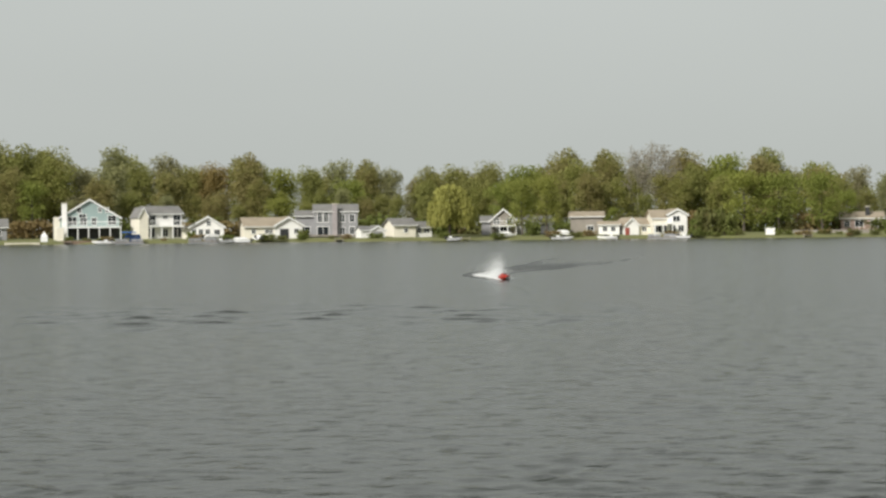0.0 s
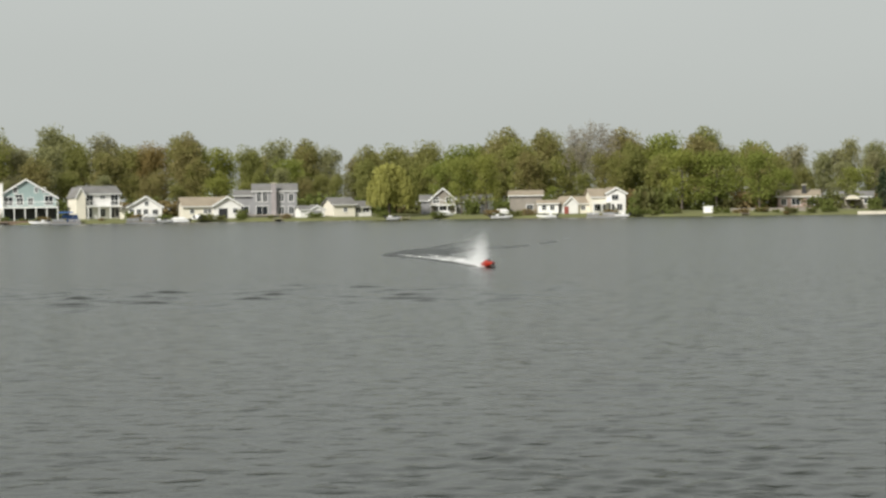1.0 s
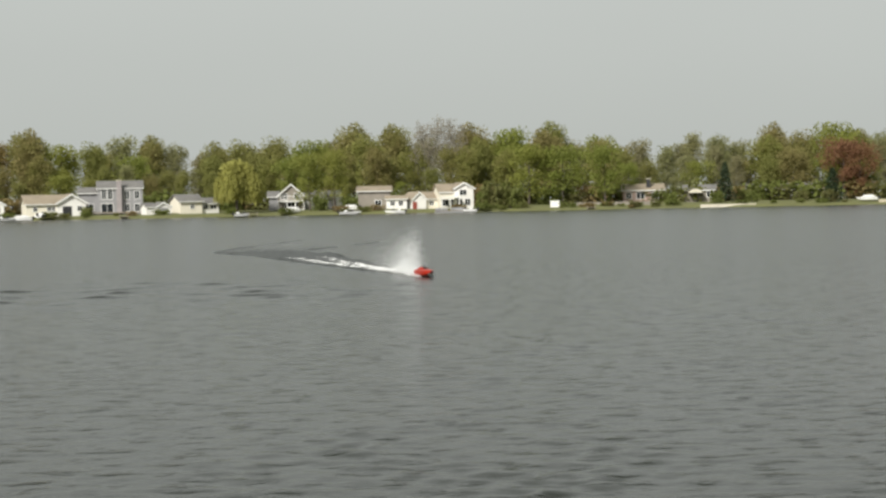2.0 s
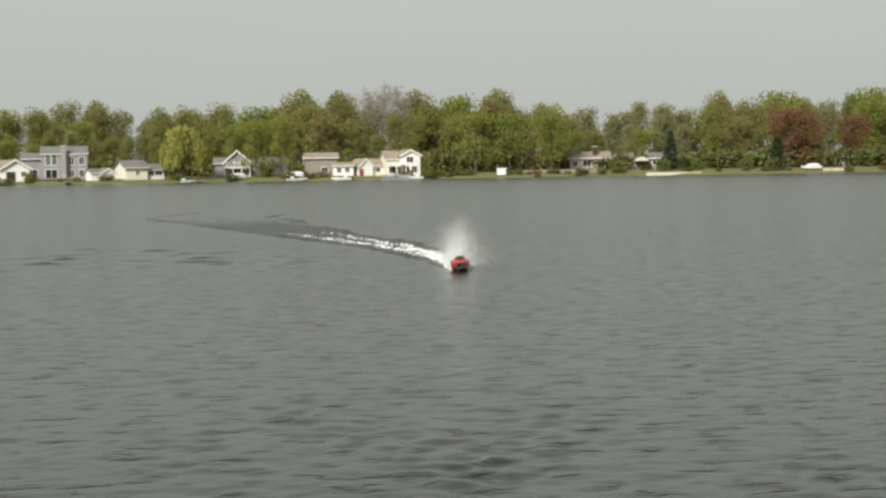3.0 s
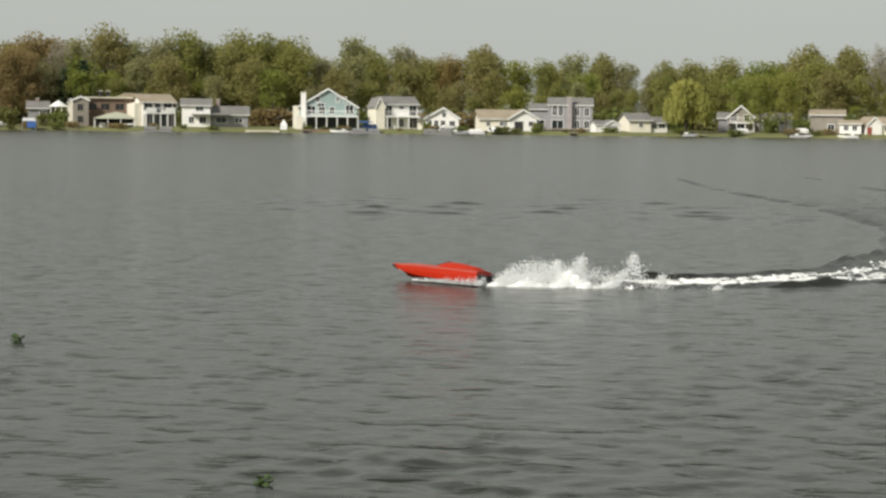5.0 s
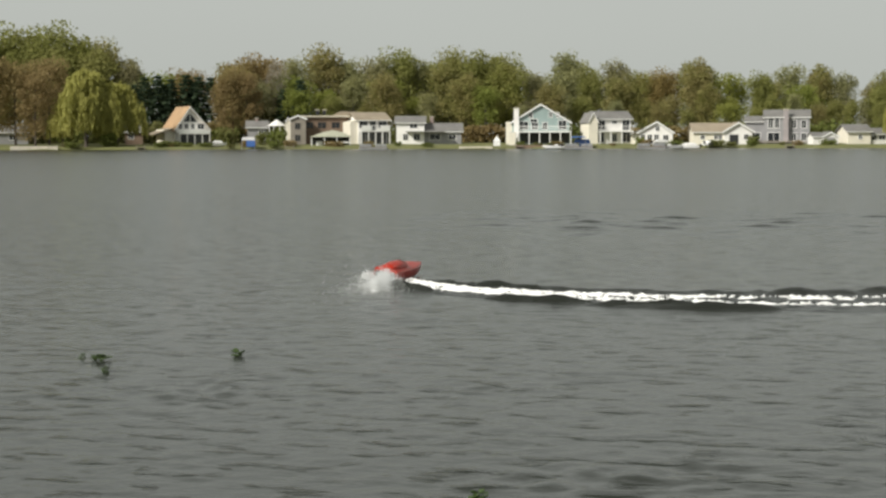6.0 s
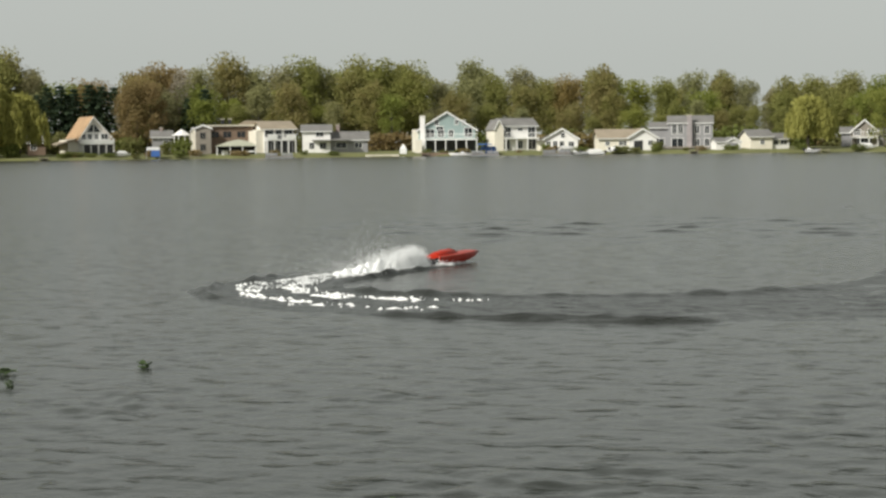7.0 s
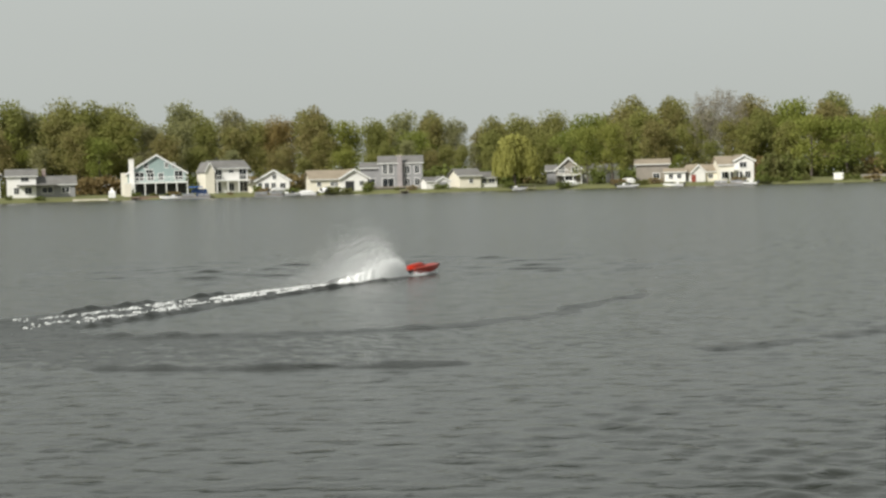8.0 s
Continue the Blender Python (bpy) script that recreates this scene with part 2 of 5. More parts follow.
# ---- large structure: lake, land ----
SHORE = 330.0


def shore(az):
    """The shoreline's distance from the camera, by bearing in degrees."""
    a = abs(az)
    far = SHORE + 2.0 * math.sin(az * 0.9) + 1.2 * math.sin(az * 2.7 + 1)
    if a <= 34:
        return far
    u = min(1.0, (a - 34) / 90)
    return far * (1 - u) ** 2 + 2.0


def land(d):
    """The land's height d metres behind the shoreline."""
    return -0.6 + 1.0 * min(1, max(0, (d + 4) / 5)) + 0.5 * min(1, max(0, (d - 1) / 14)) + 1.6 * min(1, max(0, (d - 20) / 120))


def site(az, back, turn=0.0):
    """A pose on the far bank, back metres behind the shore, fronting the lake."""
    r = SHORE + back
    return pose(r * math.sin(radians(az)), r * math.cos(radians(az)), land(back) - 0.05, 0, 0, -az + turn)


def polar_sheet(name, rings, bearings, height, mat):
    nr, nb = len(rings), len(bearings)
    co = np.zeros((nr * nb, 3))
    for i, ring in enumerate(rings):
        rr = np.array([ring(b) for b in bearings]) if callable(ring) else np.full(nb, ring)
        an = np.radians(bearings)
        x, y = rr * np.sin(an), rr * np.cos(an)
        co[i * nb:(i + 1) * nb] = np.stack([x, y, height(x, y, i)], 1)
    i, j = np.meshgrid(np.arange(nr - 1), np.arange(nb), indexing="ij")
    k = (j + 1) % nb
    quads = np.stack([i * nb + j, i * nb + k, (i + 1) * nb + k, (i + 1) * nb + j], -1).reshape(-1, 4)
    me = bpy.data.meshes.new(name)
    me.vertices.add(len(co))
    me.vertices.foreach_set("co", co.astype(np.float32).ravel())
    me.loops.add(quads.size)
    me.loops.foreach_set("vertex_index", quads.astype(np.int32).ravel())
    me.polygons.add(len(quads))
    me.polygons.foreach_set("loop_start", np.arange(0, quads.size, 4, dtype=np.int32))
    me.update(calc_edges=True)
    me.materials.append(mat)
    me.shade_smooth()
    return new(name, me)


wave_rng = np.random.default_rng(5)
WAVES = []
for wavelength, amp, count in ((1.4, 0.0008, 4), (0.75, 0.0008, 8), (0.42, 0.0013, 16), (0.27, 0.0013, 20), (0.18, 0.0006, 14)):
    for _ in range(count):
        ang = radians(wave_rng.normal(86, 40))
        kk = 2 * math.pi / (wavelength * wave_rng.uniform(0.8, 1.25))
        WAVES.append((kk * math.cos(ang), kk * math.sin(ang), wave_rng.uniform(0, 6.283), amp, wavelength))


CHOP = []
for _ in range(12):
    ang, kk = radians(wave_rng.normal(88, 34)), 2 * math.pi / wave_rng.uniform(0.5, 1.0)
    CHOP.append((kk * math.cos(ang), kk * math.sin(ang), wave_rng.uniform(0, 6.283)))


def waves(x, y, i):
    r = np.hypot(x, y)
    gap = np.maximum(r * 0.0048, 0.03)
    gust = 0.75 + 0.3 * np.sin(x * 0.21 + y * 0.11) * np.sin(y * 0.16 - x * 0.05 + 1) + 0.25 * np.sin(x * 0.9 + 2 * np.sin(y * 0.3))
    # a patch still chopped up by an earlier pass of the boat
    chop = np.exp(-((x + 2.5) / 6.5) ** 4) * np.exp(-((y - 36) / 4.6) ** 2)
    streak = np.clip(np.sin(x * 2.3 + 2 * np.sin(y * 1.1)) * np.sin(y * 1.7 + 1.5 * np.sin(x * 1.4)) + 0.15, 0, 1)
    heap = np.zeros_like(x)
    for kx, ky, ph in CHOP:
        heap += 0.0095 * np.sin(kx * x + ky * y + ph)
    heap *= chop * streak
    z = np.zeros_like(x)
    for kx, ky, ph, amp, lam in WAVES:
        z += np.clip((lam / gap - 2.2) / 3.0, 0, 1) * amp * np.sin(kx * x + ky * y + ph)
    # short gusts roughen it in scattered patches
    cat = np.sin(x * 1.9 + 1.3 * np.sin(y * 0.8)) * np.sin(y * 1.1 + 1.7 * np.sin(x * 0.6 + 2)) + 0.6 * np.sin(x * 3.7 - y * 0.9) * np.sin(y * 2.3 + x * 0.7)
    return z * (gust * (0.42 + 0.9 * np.clip(cat - 0.1, 0, 1.2)) + 1.5 * chop) + heap


fine = np.arange(-29.5, 29.51, 0.17)
bearings = np.concatenate([fine, np.arange(32, 329, 6.0)])
rings, r = [0.01, 3.0, 6.0], 6.0
while r < 345:
    r *= 1.0026 if 30 < r < 43 else 1.0052
    rings.append(r)
lake = tagged(polar_sheet("water", rings, bearings, waves, WATER), "grey rippled lake water under an overcast sky", "water", kind="structure")

offsets = [-5, -3, -1.5, -0.5, 0.5, 2, 4, 7, 11, 16, 24, 36, 60, 100, 180, 400, 1000, 4500]
g_bearings = np.concatenate([np.arange(-34, 34.01, 0.5), np.arange(36, 325, 4.0)])
g_rng = np.random.default_rng(3)


def land_height(x, y, i):
    return np.full_like(x, land(offsets[i])) + (g_rng.uniform(-0.06, 0.06, len(x)) if i > 3 else 0)


ground = tagged(polar_sheet("ground", [lambda b, o=o: max(1.0, shore(b if b < 180 else b - 360) + o) for o in offsets], g_bearings, land_height, GRASS),
                "green grassy bank and land round the lake", "ground", kind="structure")


# ---- trees ----
def leaves(bm, centre, spread, count, size, rng, droop=0.0):
    """A clump of small leaf-bearing twigs round a centre."""
    for _ in range(count):
        d = Vector((rng.gauss(0, 1), rng.gauss(0, 1), rng.gauss(0, 1)))
        d = d.normalized() * (rng.random() ** 0.38)
        p = Vector(centre) + Vector((d.x * spread[0], d.y * spread[1], d.z * spread[2]))
        s = size * rng.uniform(0.55, 1.4)
        u = Vector((rng.gauss(0, 1), rng.gauss(0, 1), rng.gauss(0, 0.6))).normalized()
        v = u.cross(Vector((rng.gauss(0, 1), rng.gauss(0, 1), rng.gauss(0, 1)))).normalized()
        if droop:
            v = Vector((rng.gauss(0, 0.15), rng.gauss(0, 0.15), -1)).normalized() * (1 + droop)
            u = Vector((rng.gauss(0, 1), rng.gauss(0, 1), 0)).normalized() * 0.6
        q = [bm.verts.new(p + s * (a * u + b * v)) for a, b in ((-0.5, -0.35), (0.1, -0.6), (0.55, 0.15), (-0.1, 0.6))]
        bm.faces.new(q)


def skeleton_of(bm, rng, height, trunk, limbs, start, spread, twigs=0):
    """A tapered trunk with rising limbs; returns the limbs' tips."""
    tips = []
    top = Vector((rng.uniform(-0.03, 0.03) * height, rng.uniform(-0.03, 0.03) * height, height * 0.88))
    mid = Vector((rng.uniform(-0.02, 0.02) * height, 0, height * 0.45))
    rod(bm, (0, 0, -0.4), mid, trunk, trunk * 0.65, 7)
    rod(bm, mid, top, trunk * 0.65, trunk * 0.12, 6)
    for i in range(limbs):
        u = start + (0.92 - start) * (i + rng.random()) / limbs
        a = i * 2.4 + rng.uniform(-0.5, 0.5)
        z = u * height
        base = mid * (z / mid.z) if z < mid.z else mid.lerp(top, (z - mid.z) / (top.z - mid.z))
        reach = spread * (1.05 - 0.62 * abs(u - 0.5) * 1.6) * rng.uniform(0.7, 1.05)
        tip = base + Vector((math.cos(a) * reach, math.sin(a) * reach, reach * rng.uniform(0.45, 1.0)))
        tip.z = min(tip.z, height * 0.9)
        r = trunk * 0.42 * (1.1 - u)
        rod(bm, base, tip, r, r * 0.25, 5)
        tips.append(tip)
        for _ in range(twigs):
            t2 = base.lerp(tip, rng.uniform(0.4, 1)) + Vector((rng.gauss(0, 0.5), rng.gauss(0, 0.5), rng.uniform(0.8, 2.2)))
            rod(bm, base.lerp(tip, rng.uniform(0.3, 0.7)), t2, r * 0.3, r * 0.06, 4)
            tips.append(t2)
    tips.append(top)
    return tips


def broad_tree(seed, height, spread, leaf, count, size, start=0.2, limbs=17, bark=BARK, label="", clump=1.9, twigs=0):
    rng = random.Random(seed)
    tree = thing("tree", pose(0, 0, 0), label, "tree", "woods on the far bank")
    bt, bc = bmesh.new(), bmesh.new()
    tips = skeleton_of(bt, rng, height, height * 0.017, limbs, start, spread, twigs)
    part("trunk", bt, bark, tree)
    for tip in tips:
        k = rng.uniform(0.7, 1.25) * clump
        leaves(bc, tip, (k, k, k * 0.8), max(3, int(count * rng.uniform(0.6, 1.3))), size, rng)
        leaves(bc, tip * 0.72 + Vector((0, 0, tip.z * 0.2)), (k, k, k * 0.9), max(2, int(count * 0.45)), size, rng)
    part("crown", bc, leaf, tree)
    return tree


def willow_tree(seed, height, spread):
    rng = random.Random(seed)
    tree = thing("willow_tree", pose(0, 0, 0), "weeping willow with hanging yellow-green branches on the bank", "tree")
    bt, bc = bmesh.new(), bmesh.new()
    tips = skeleton_of(bt, rng, height, 0.34, 13, 0.3, spread * 0.75)
    part("trunk", bt, BARK, tree)
    for _ in range(300):
        a, q = rng.uniform(0, 6.283), rng.random() ** 0.6
        wob = 1 + 0.2 * math.sin(3 * a + seed) + 0.12 * math.sin(5 * a)
        x, y = math.cos(a) * q * spread * wob, math.sin(a) * q * spread * wob
        top = height * (1 - 0.42 * q ** 2.4) * rng.uniform(0.86, 1.0)
        length = rng.uniform(0.25, 0.75) * top
        z = top
        while z > max(top - length, 0.4):
            leaves(bc, (x, y, z), (0.5, 0.5, 0.4), 6, 0.42, rng, 0.5)
            z -= 0.75
            x, y = x * 1.012, y * 1.012
    for tip in tips:
        leaves(bc, (tip.x * 0.9, tip.y * 0.9, min(tip.z, height * 0.93)), (1.2, 1.2, 0.9), 40, 0.5, rng)
    part("crown", bc, WILLOW, tree)
    return tree


def pine_tree(seed, height, spread):
    rng = random.Random(seed)
    tree = thing("conifer", pose(0, 0, 0), "dark green pine with layered boughs", "tree", "conifers on the far bank")
    bt, bc = bmesh.new(), bmesh.new()
    rod(bt, (0, 0, -0.4), (0, 0, height * 0.97), 0.22, 0.03, 6)
    z = height * 0.1
    while z < height:
        reach = spread * (1 - z / height) ** 0.75 + 0.15
        for i in range(6):
            a = i * 1.047 + rng.uniform(-0.4, 0.4)
            w = reach * rng.uniform(0.65, 1.1)
            tip = (math.cos(a) * w, math.sin(a) * w, z - w * 0.18)
            rod(bt, (0, 0, z), tip, 0.05, 0.015, 4)
            for f in (0.45, 0.8, 1.0):
                leaves(bc, (tip[0] * f, tip[1] * f, z - w * 0.18 * f), (0.5, 0.5, 0.25), 6, 0.48, rng)
        z += height * 0.055
    leaves(bc, (0, 0, height * 0.97), (0.2, 0.2, 0.5), 8, 0.3, rng)
    part("trunk", bt, BARK, tree)
    part("crown", bc, PINE, tree)
    return tree


def shrub(seed, leaf, label, height=3.0, spread=2.0):
    rng = random.Random(seed)
    bush = thing("shrub", pose(0, 0, 0), label, "shrub", "shrubs on the far bank")
    bt, bc = bmesh.new(), bmesh.new()
    for i in range(7):
        a, q = i * 0.9, rng.uniform(0.3, 0.9) * spread
        tip = (math.cos(a) * q, math.sin(a) * q, height * rng.uniform(0.5, 0.85))
        rod(bt, (0, 0, -0.2), tip, 0.06, 0.015, 4)
        leaves(bc, tip, (spread * 0.5, spread * 0.5, height * 0.3), 44, 0.4, rng)
        leaves(bc, (tip[0], tip[1], height * 0.25), (spread * 0.5, spread * 0.5, height * 0.3), 28, 0.4, rng)
    part("stems", bt, BARK, bush)
    part("crown", bc, leaf, bush)
    return bush


FRESH = "deciduous tree in fresh yellow-green spring leaf"
THIN = "tall thinly leafed olive-brown deciduous tree in bud"
fresh = [
    broad_tree(11, 16, 4.2, LEAF, 165, 0.38, start=0.14, limbs=15, label=FRESH, clump=2.5),
    broad_tree(12, 16, 4.6, LEAF, 170, 0.39, start=0.16, limbs=14, label=FRESH, clump=2.8),
    broad_tree(13, 16, 3.6, LEAF, 150, 0.36, start=0.12, limbs=16, label=FRESH, clump=2.3),
]
olive = [
    broad_tree(14, 16, 4.2, OLIVE, 140, 0.34, start=0.16, limbs=15, label=THIN, clump=2.4, twigs=1),
    broad_tree(19, 16, 3.6, OLIVE, 150, 0.34, start=0.14, limbs=16, label=THIN, clump=2.2, twigs=1),
]
amber = [broad_tree(20, 16, 4.4, AMBER, 150, 0.34, start=0.14, limbs=16, label="broad deciduous tree in amber-brown bud", clump=2.5, twigs=1)]
pale = [broad_tree(15, 16, 3.3, PALE, 60, 0.32, start=0.2, limbs=17, bark=GREYBARK, label="slender pale tree in thin catkin, branches showing", clump=1.8, twigs=2)]
KINDS = {"g": fresh, "o": olive, "a": amber, "p": pale}
brown_tree = broad_tree(16, 16, 4.2, BROWN, 200, 0.34, start=0.08, limbs=16, label="broad tree in brown bud on the bank", clump=2.4)
bare_tree = broad_tree(17, 16, 4.2, BUD, 16, 0.26, start=0.3, limbs=22, bark=GREYBARK, label="tall almost bare pale grey tree", clump=1.3, twigs=3)
rust_tree = broad_tree(18, 16, 5.2, RUST, 200, 0.36, start=0.08, limbs=16, clump=2.5, label="broad tree with rust-red spring leaves")
willow = willow_tree(21, 10.5, 4.6)
pine = pine_tree(31, 14, 3.2)
hedge = shrub(41, SHRUB, "rounded green shrub on the lakeside lawn")
russet_shrub = shrub(42, BROWN, "russet-brown shrub at the edge of the woods")
used = set()


def plant(kind, az, back, height, native, girth=1.0, turn=None):
    """Sets a kind of tree on the far bank, at its full height; the first call places the original."""
    s = 0.94 * height / native
    m = site(az, back, 0) @ pose(0, 0, 0, 0, 0, plant_rng.uniform(0, 360) if turn is None else turn)
    if kind.name in used:
        ob = copy_thing(kind, m)
    else:
        used.add(kind.name)
        ob = kind
        ob.matrix_basis = m
    ob.scale = (s * girth, s * girth, s)
    return ob


plant_rng = random.Random(77)
# crests of the woods: bearing, height of the crown's top, kind (fresh green, olive, amber, pale)
CREST = [
    (-28.6, 24, "o"), (-27.4, 24.6, "o"), (-26.4, 25.0, "o"), (-25.5, 22, "o"), (-24.6, 21.8, "o"), (-23.9, 18.1, "p"), (-20.5, 18.1, "a"), (-19.7, 19.3, "a"),
    (-18.6, 18.1, "p"), (-17.5, 20.8, "o"), (-16.8, 18.1, "p"), (-16.0, 18.7, "p"), (-15.3, 20.1, "o"), (-14.6, 18.4, "p"), (-13.3, 20.1, "o"), (-12.6, 19.2, "o"),
    (-11.8, 18.8, "o"), (-10.7, 14.7, "p"), (-9.7, 19.4, "p"), (-9.0, 15.5, "o"), (-8.1, 17.7, "p"), (-7.4, 15, "o"), (-6.6, 16.0, "a"), (-5.5, 17.5, "o"), (-4.5, 15.6, "g"),
    (-3.5, 14.6, "o"), (-2.6, 16.4, "p"), (-1.6, 16.0, "o"), (-0.8, 14.4, "p"),
    (0.4, 14.5, "o"), (1.3, 14.6, "o"), (2.3, 15.4, "o"), (3.6, 15.8, "g"), (4.9, 18.0, "o"), (6.2, 17.7, "o"), (7.3, 15.2, "p"), (8.7, 17.6, "o"), (9.3, 14.3, "o"), (10.1, 17.7, "g"), (11.4, 17.6, "o"),
    (12.2, 12.8, "p"), (12.9, 15.6, "g"), (14.2, 13.6, "p"), (15.1, 12, "p"), (16.0, 14.7, "p"), (16.7, 14.0, "p"), (17.4, 12.9, "p"), (18.5, 16.2, "o"), (19.4, 14.3, "o"), (20.4, 17.2, "g"),
    (21.2, 14.3, "o"), (21.9, 14.0, "p"), (22.7, 15.1, "o"), (23.4, 17.7, "g"), (24.4, 17, "o"), (25.4, 16, "o"),
]
for az, h, k in CREST:
    plant(plant_rng.choice(KINDS[k]), az, 60 + plant_rng.uniform(-4, 4), h, 16, plant_rng.uniform(0.78, 1.0))
crest_az, crest_h = [c[0] for c in CREST], [c[1] for c in CREST]
for row_back, low, high, step in ((76, 0.84, 0.98, 0.8), (50, 0.55, 0.9, 0.95), (41, 0.32, 0.74, 1.05)):
    az = -29.0
    while az < 26:
        a = az + plant_rng.uniform(-0.3, 0.3)
        h = float(np.interp(a, crest_az, crest_h)) * plant_rng.uniform(low, high)
        az += step
        if -23.7 < a < -21.1 and row_back < 70:
            continue
        near = min(CREST, key=lambda c: abs(c[0] - a))[2]
        pool = KINDS[near] + KINDS[plant_rng.choice("oog" if a > -4 else "oop" if a > -12 else "ogp")]
        plant(plant_rng.choice(pool), a, row_back + plant_rng.uniform(-3, 3), h, 16, plant_rng.uniform(0.85, 1.25))
# undergrowth that closes the foot of the woods
az = -29.0
while az < 26:
    plant(plant_rng.choice((hedge, russet_shrub, hedge)), az + plant_rng.uniform(-0.2, 0.2), 36 + plant_rng.uniform(-2, 2), plant_rng.uniform(2.6, 4.6), 3.0, 1.5)
    az += 0.62
# low plants along the water's edge
for _ in range(70):
    plant(plant_rng.choice((hedge, hedge, russet_shrub)), plant_rng.uniform(-28, 25), plant_rng.uniform(0.6, 5), plant_rng.uniform(0.5, 1.3), 3.0, plant_rng.uniform(1.2, 2.2))
# trees that stand out
plant(willow, 1.06, 9, 10.6, 10.5, 1.0, 20)
plant(willow, -25.30, 6, 15.0, 10.5, 0.82, 140)
plant(willow, -24.32, 8, 12.6, 10.5, 0.82, 250)
plant(willow, -26.05, 9, 9.0, 10.5, 0.6, 80)
for x_az, h in ((-23.43, 14.6), (-23.01, 15), (-22.58, 14.2), (-22.11, 15.2), (-21.71, 14.8), (-21.31, 14.6), (-23.73, 13), (-22.8, 13), (-21.9, 13.4), (-18.43, 14), (-19.0, 12)):
    plant(pine, x_az, 44, h, 14, 1.2)
for x_az, h in ((-13.5, 19.6), (-13.85, 18.2), (-13.2, 18.4), (-14.3, 14.5)):
    plant(pine, x_az, 66, h, 14, 0.9)
plant(pine, 16.97, 24, 8.4, 14, 1.15)
plant(pine, 20.37, 6, 6.8, 14, 1.5)
for x_az, h in ((-20.62, 16.2), (-20.17, 15.5), (-20.90, 14)):
    plant(brown_tree, x_az, 30, h, 16, 0.75)
for x_az, h, b in ((-27.50, 17, 14), (-26.89, 15, 10), (-26.45, 18, 22), (-28.20, 18, 14)):
    plant(brown_tree, x_az, b, h, 16, 0.9)
for x_az, h in ((7.24, 18.2), (7.83, 19.4), (8.24, 18), (-19.16, 17.5)):
    plant(bare_tree, x_az, 50, h, 16, 0.75)
for x_az, h in ((20.73, 13.2), (21.21, 11.6)):
    plant(rust_tree, x_az, 34, h, 16, 1.0)
plant(rust_tree, 22.76, 40, 11.5, 16, 0.9)
# fresh green trees among the houses
for x_az, h, b, g in ((3.45, 12, 15, 1.0), (4.26, 12.6, 15, 0.9), (2.78, 11.5, 33, 1.0), (13.10, 12.8, 26, 1.0), (10.61, 13.5, 32, 1.1), (11.72, 13, 32, 1.1)):
    plant(fresh[0], x_az, b, h, 16, g)
for x_az, h, g in ((9.50, 5.4, 0.75), (10.02, 4.8, 0.75), (9.13, 4, 0.6)):
    plant(hedge, x_az, 8, h, 3.0, g)
for x_az, h, b in ((-19.20, 3.4, 9), (-19.67, 2.6, 12), (-20.81, 3.6, 12), (-24.59, 3, 5), (20.28, 2.6, 5), (16.68, 2.4, 14), (17.86, 2.2, 14), (3.78, 3, 10), (4.70, 2.6, 12), (19.39, 2.4, 12), (15.22, 2.4, 12), (-7.36, 1.6, 9), (-3.73, 1.8, 8)):
    plant(hedge, x_az, b, h, 3.0, 0.9)


# ---- houses ----
def window(parent, x, z, w, h, y=0.0, trim=TRIM):
    f = bmesh.new()
    t = 0.1
    box(f, x - w / 2 - t, x + w / 2 + t, y - 0.07, y + 0.05, z - t, z)
    box(f, x - w / 2 - t, x + w / 2 + t, y - 0.07, y + 0.05, z + h, z + h + t)
    box(f, x - w / 2 - t, x - w / 2, y - 0.07, y + 0.05, z, z + h)
    box(f, x + w / 2, x + w / 2 + t, y - 0.07, y + 0.05, z, z + h)
    box(f, x - 0.03, x + 0.03, y - 0.055, y + 0.03, z, z + h)
    win = part("window", f, trim, parent)
    part("pane", boxed(x - w / 2, x + w / 2, y - 0.03, y + 0.02, z, z + h), GLASS, win)
    return win


def gable_front(parent, x0, x1, y0, y1, z0, eave, ridge, wall, roof, peak=None, over=0.45):
    """A wing whose gable fronts the lake."""
    c = (x0 + x1) / 2 if peak is None else peak
    part("wall", prism(bmesh.new(), [(x0, z0), (x1, z0), (x1, eave), (c, ridge), (x0, eave)], y0, y1), wall, parent)
    t = 0.22
    for xe, s in ((x0, -1), (x1, 1)):
        slope = (ridge - eave) / abs(c - xe)
        xo = xe + s * over
        zo = eave - over * slope
        part("roof", prism(bmesh.new(), [(c, ridge), (xo, zo), (xo, zo + t), (c, ridge + t)], y0 - over, y1 + over), roof, parent)
        part("barge_board", prism(bmesh.new(), [(c, ridge - 0.12), (xo, zo - 0.12), (xo, zo + t - 0.04), (c, ridge + t - 0.04)], y0 - over - 0.06, y0 - over - 0.004), TRIM, parent)


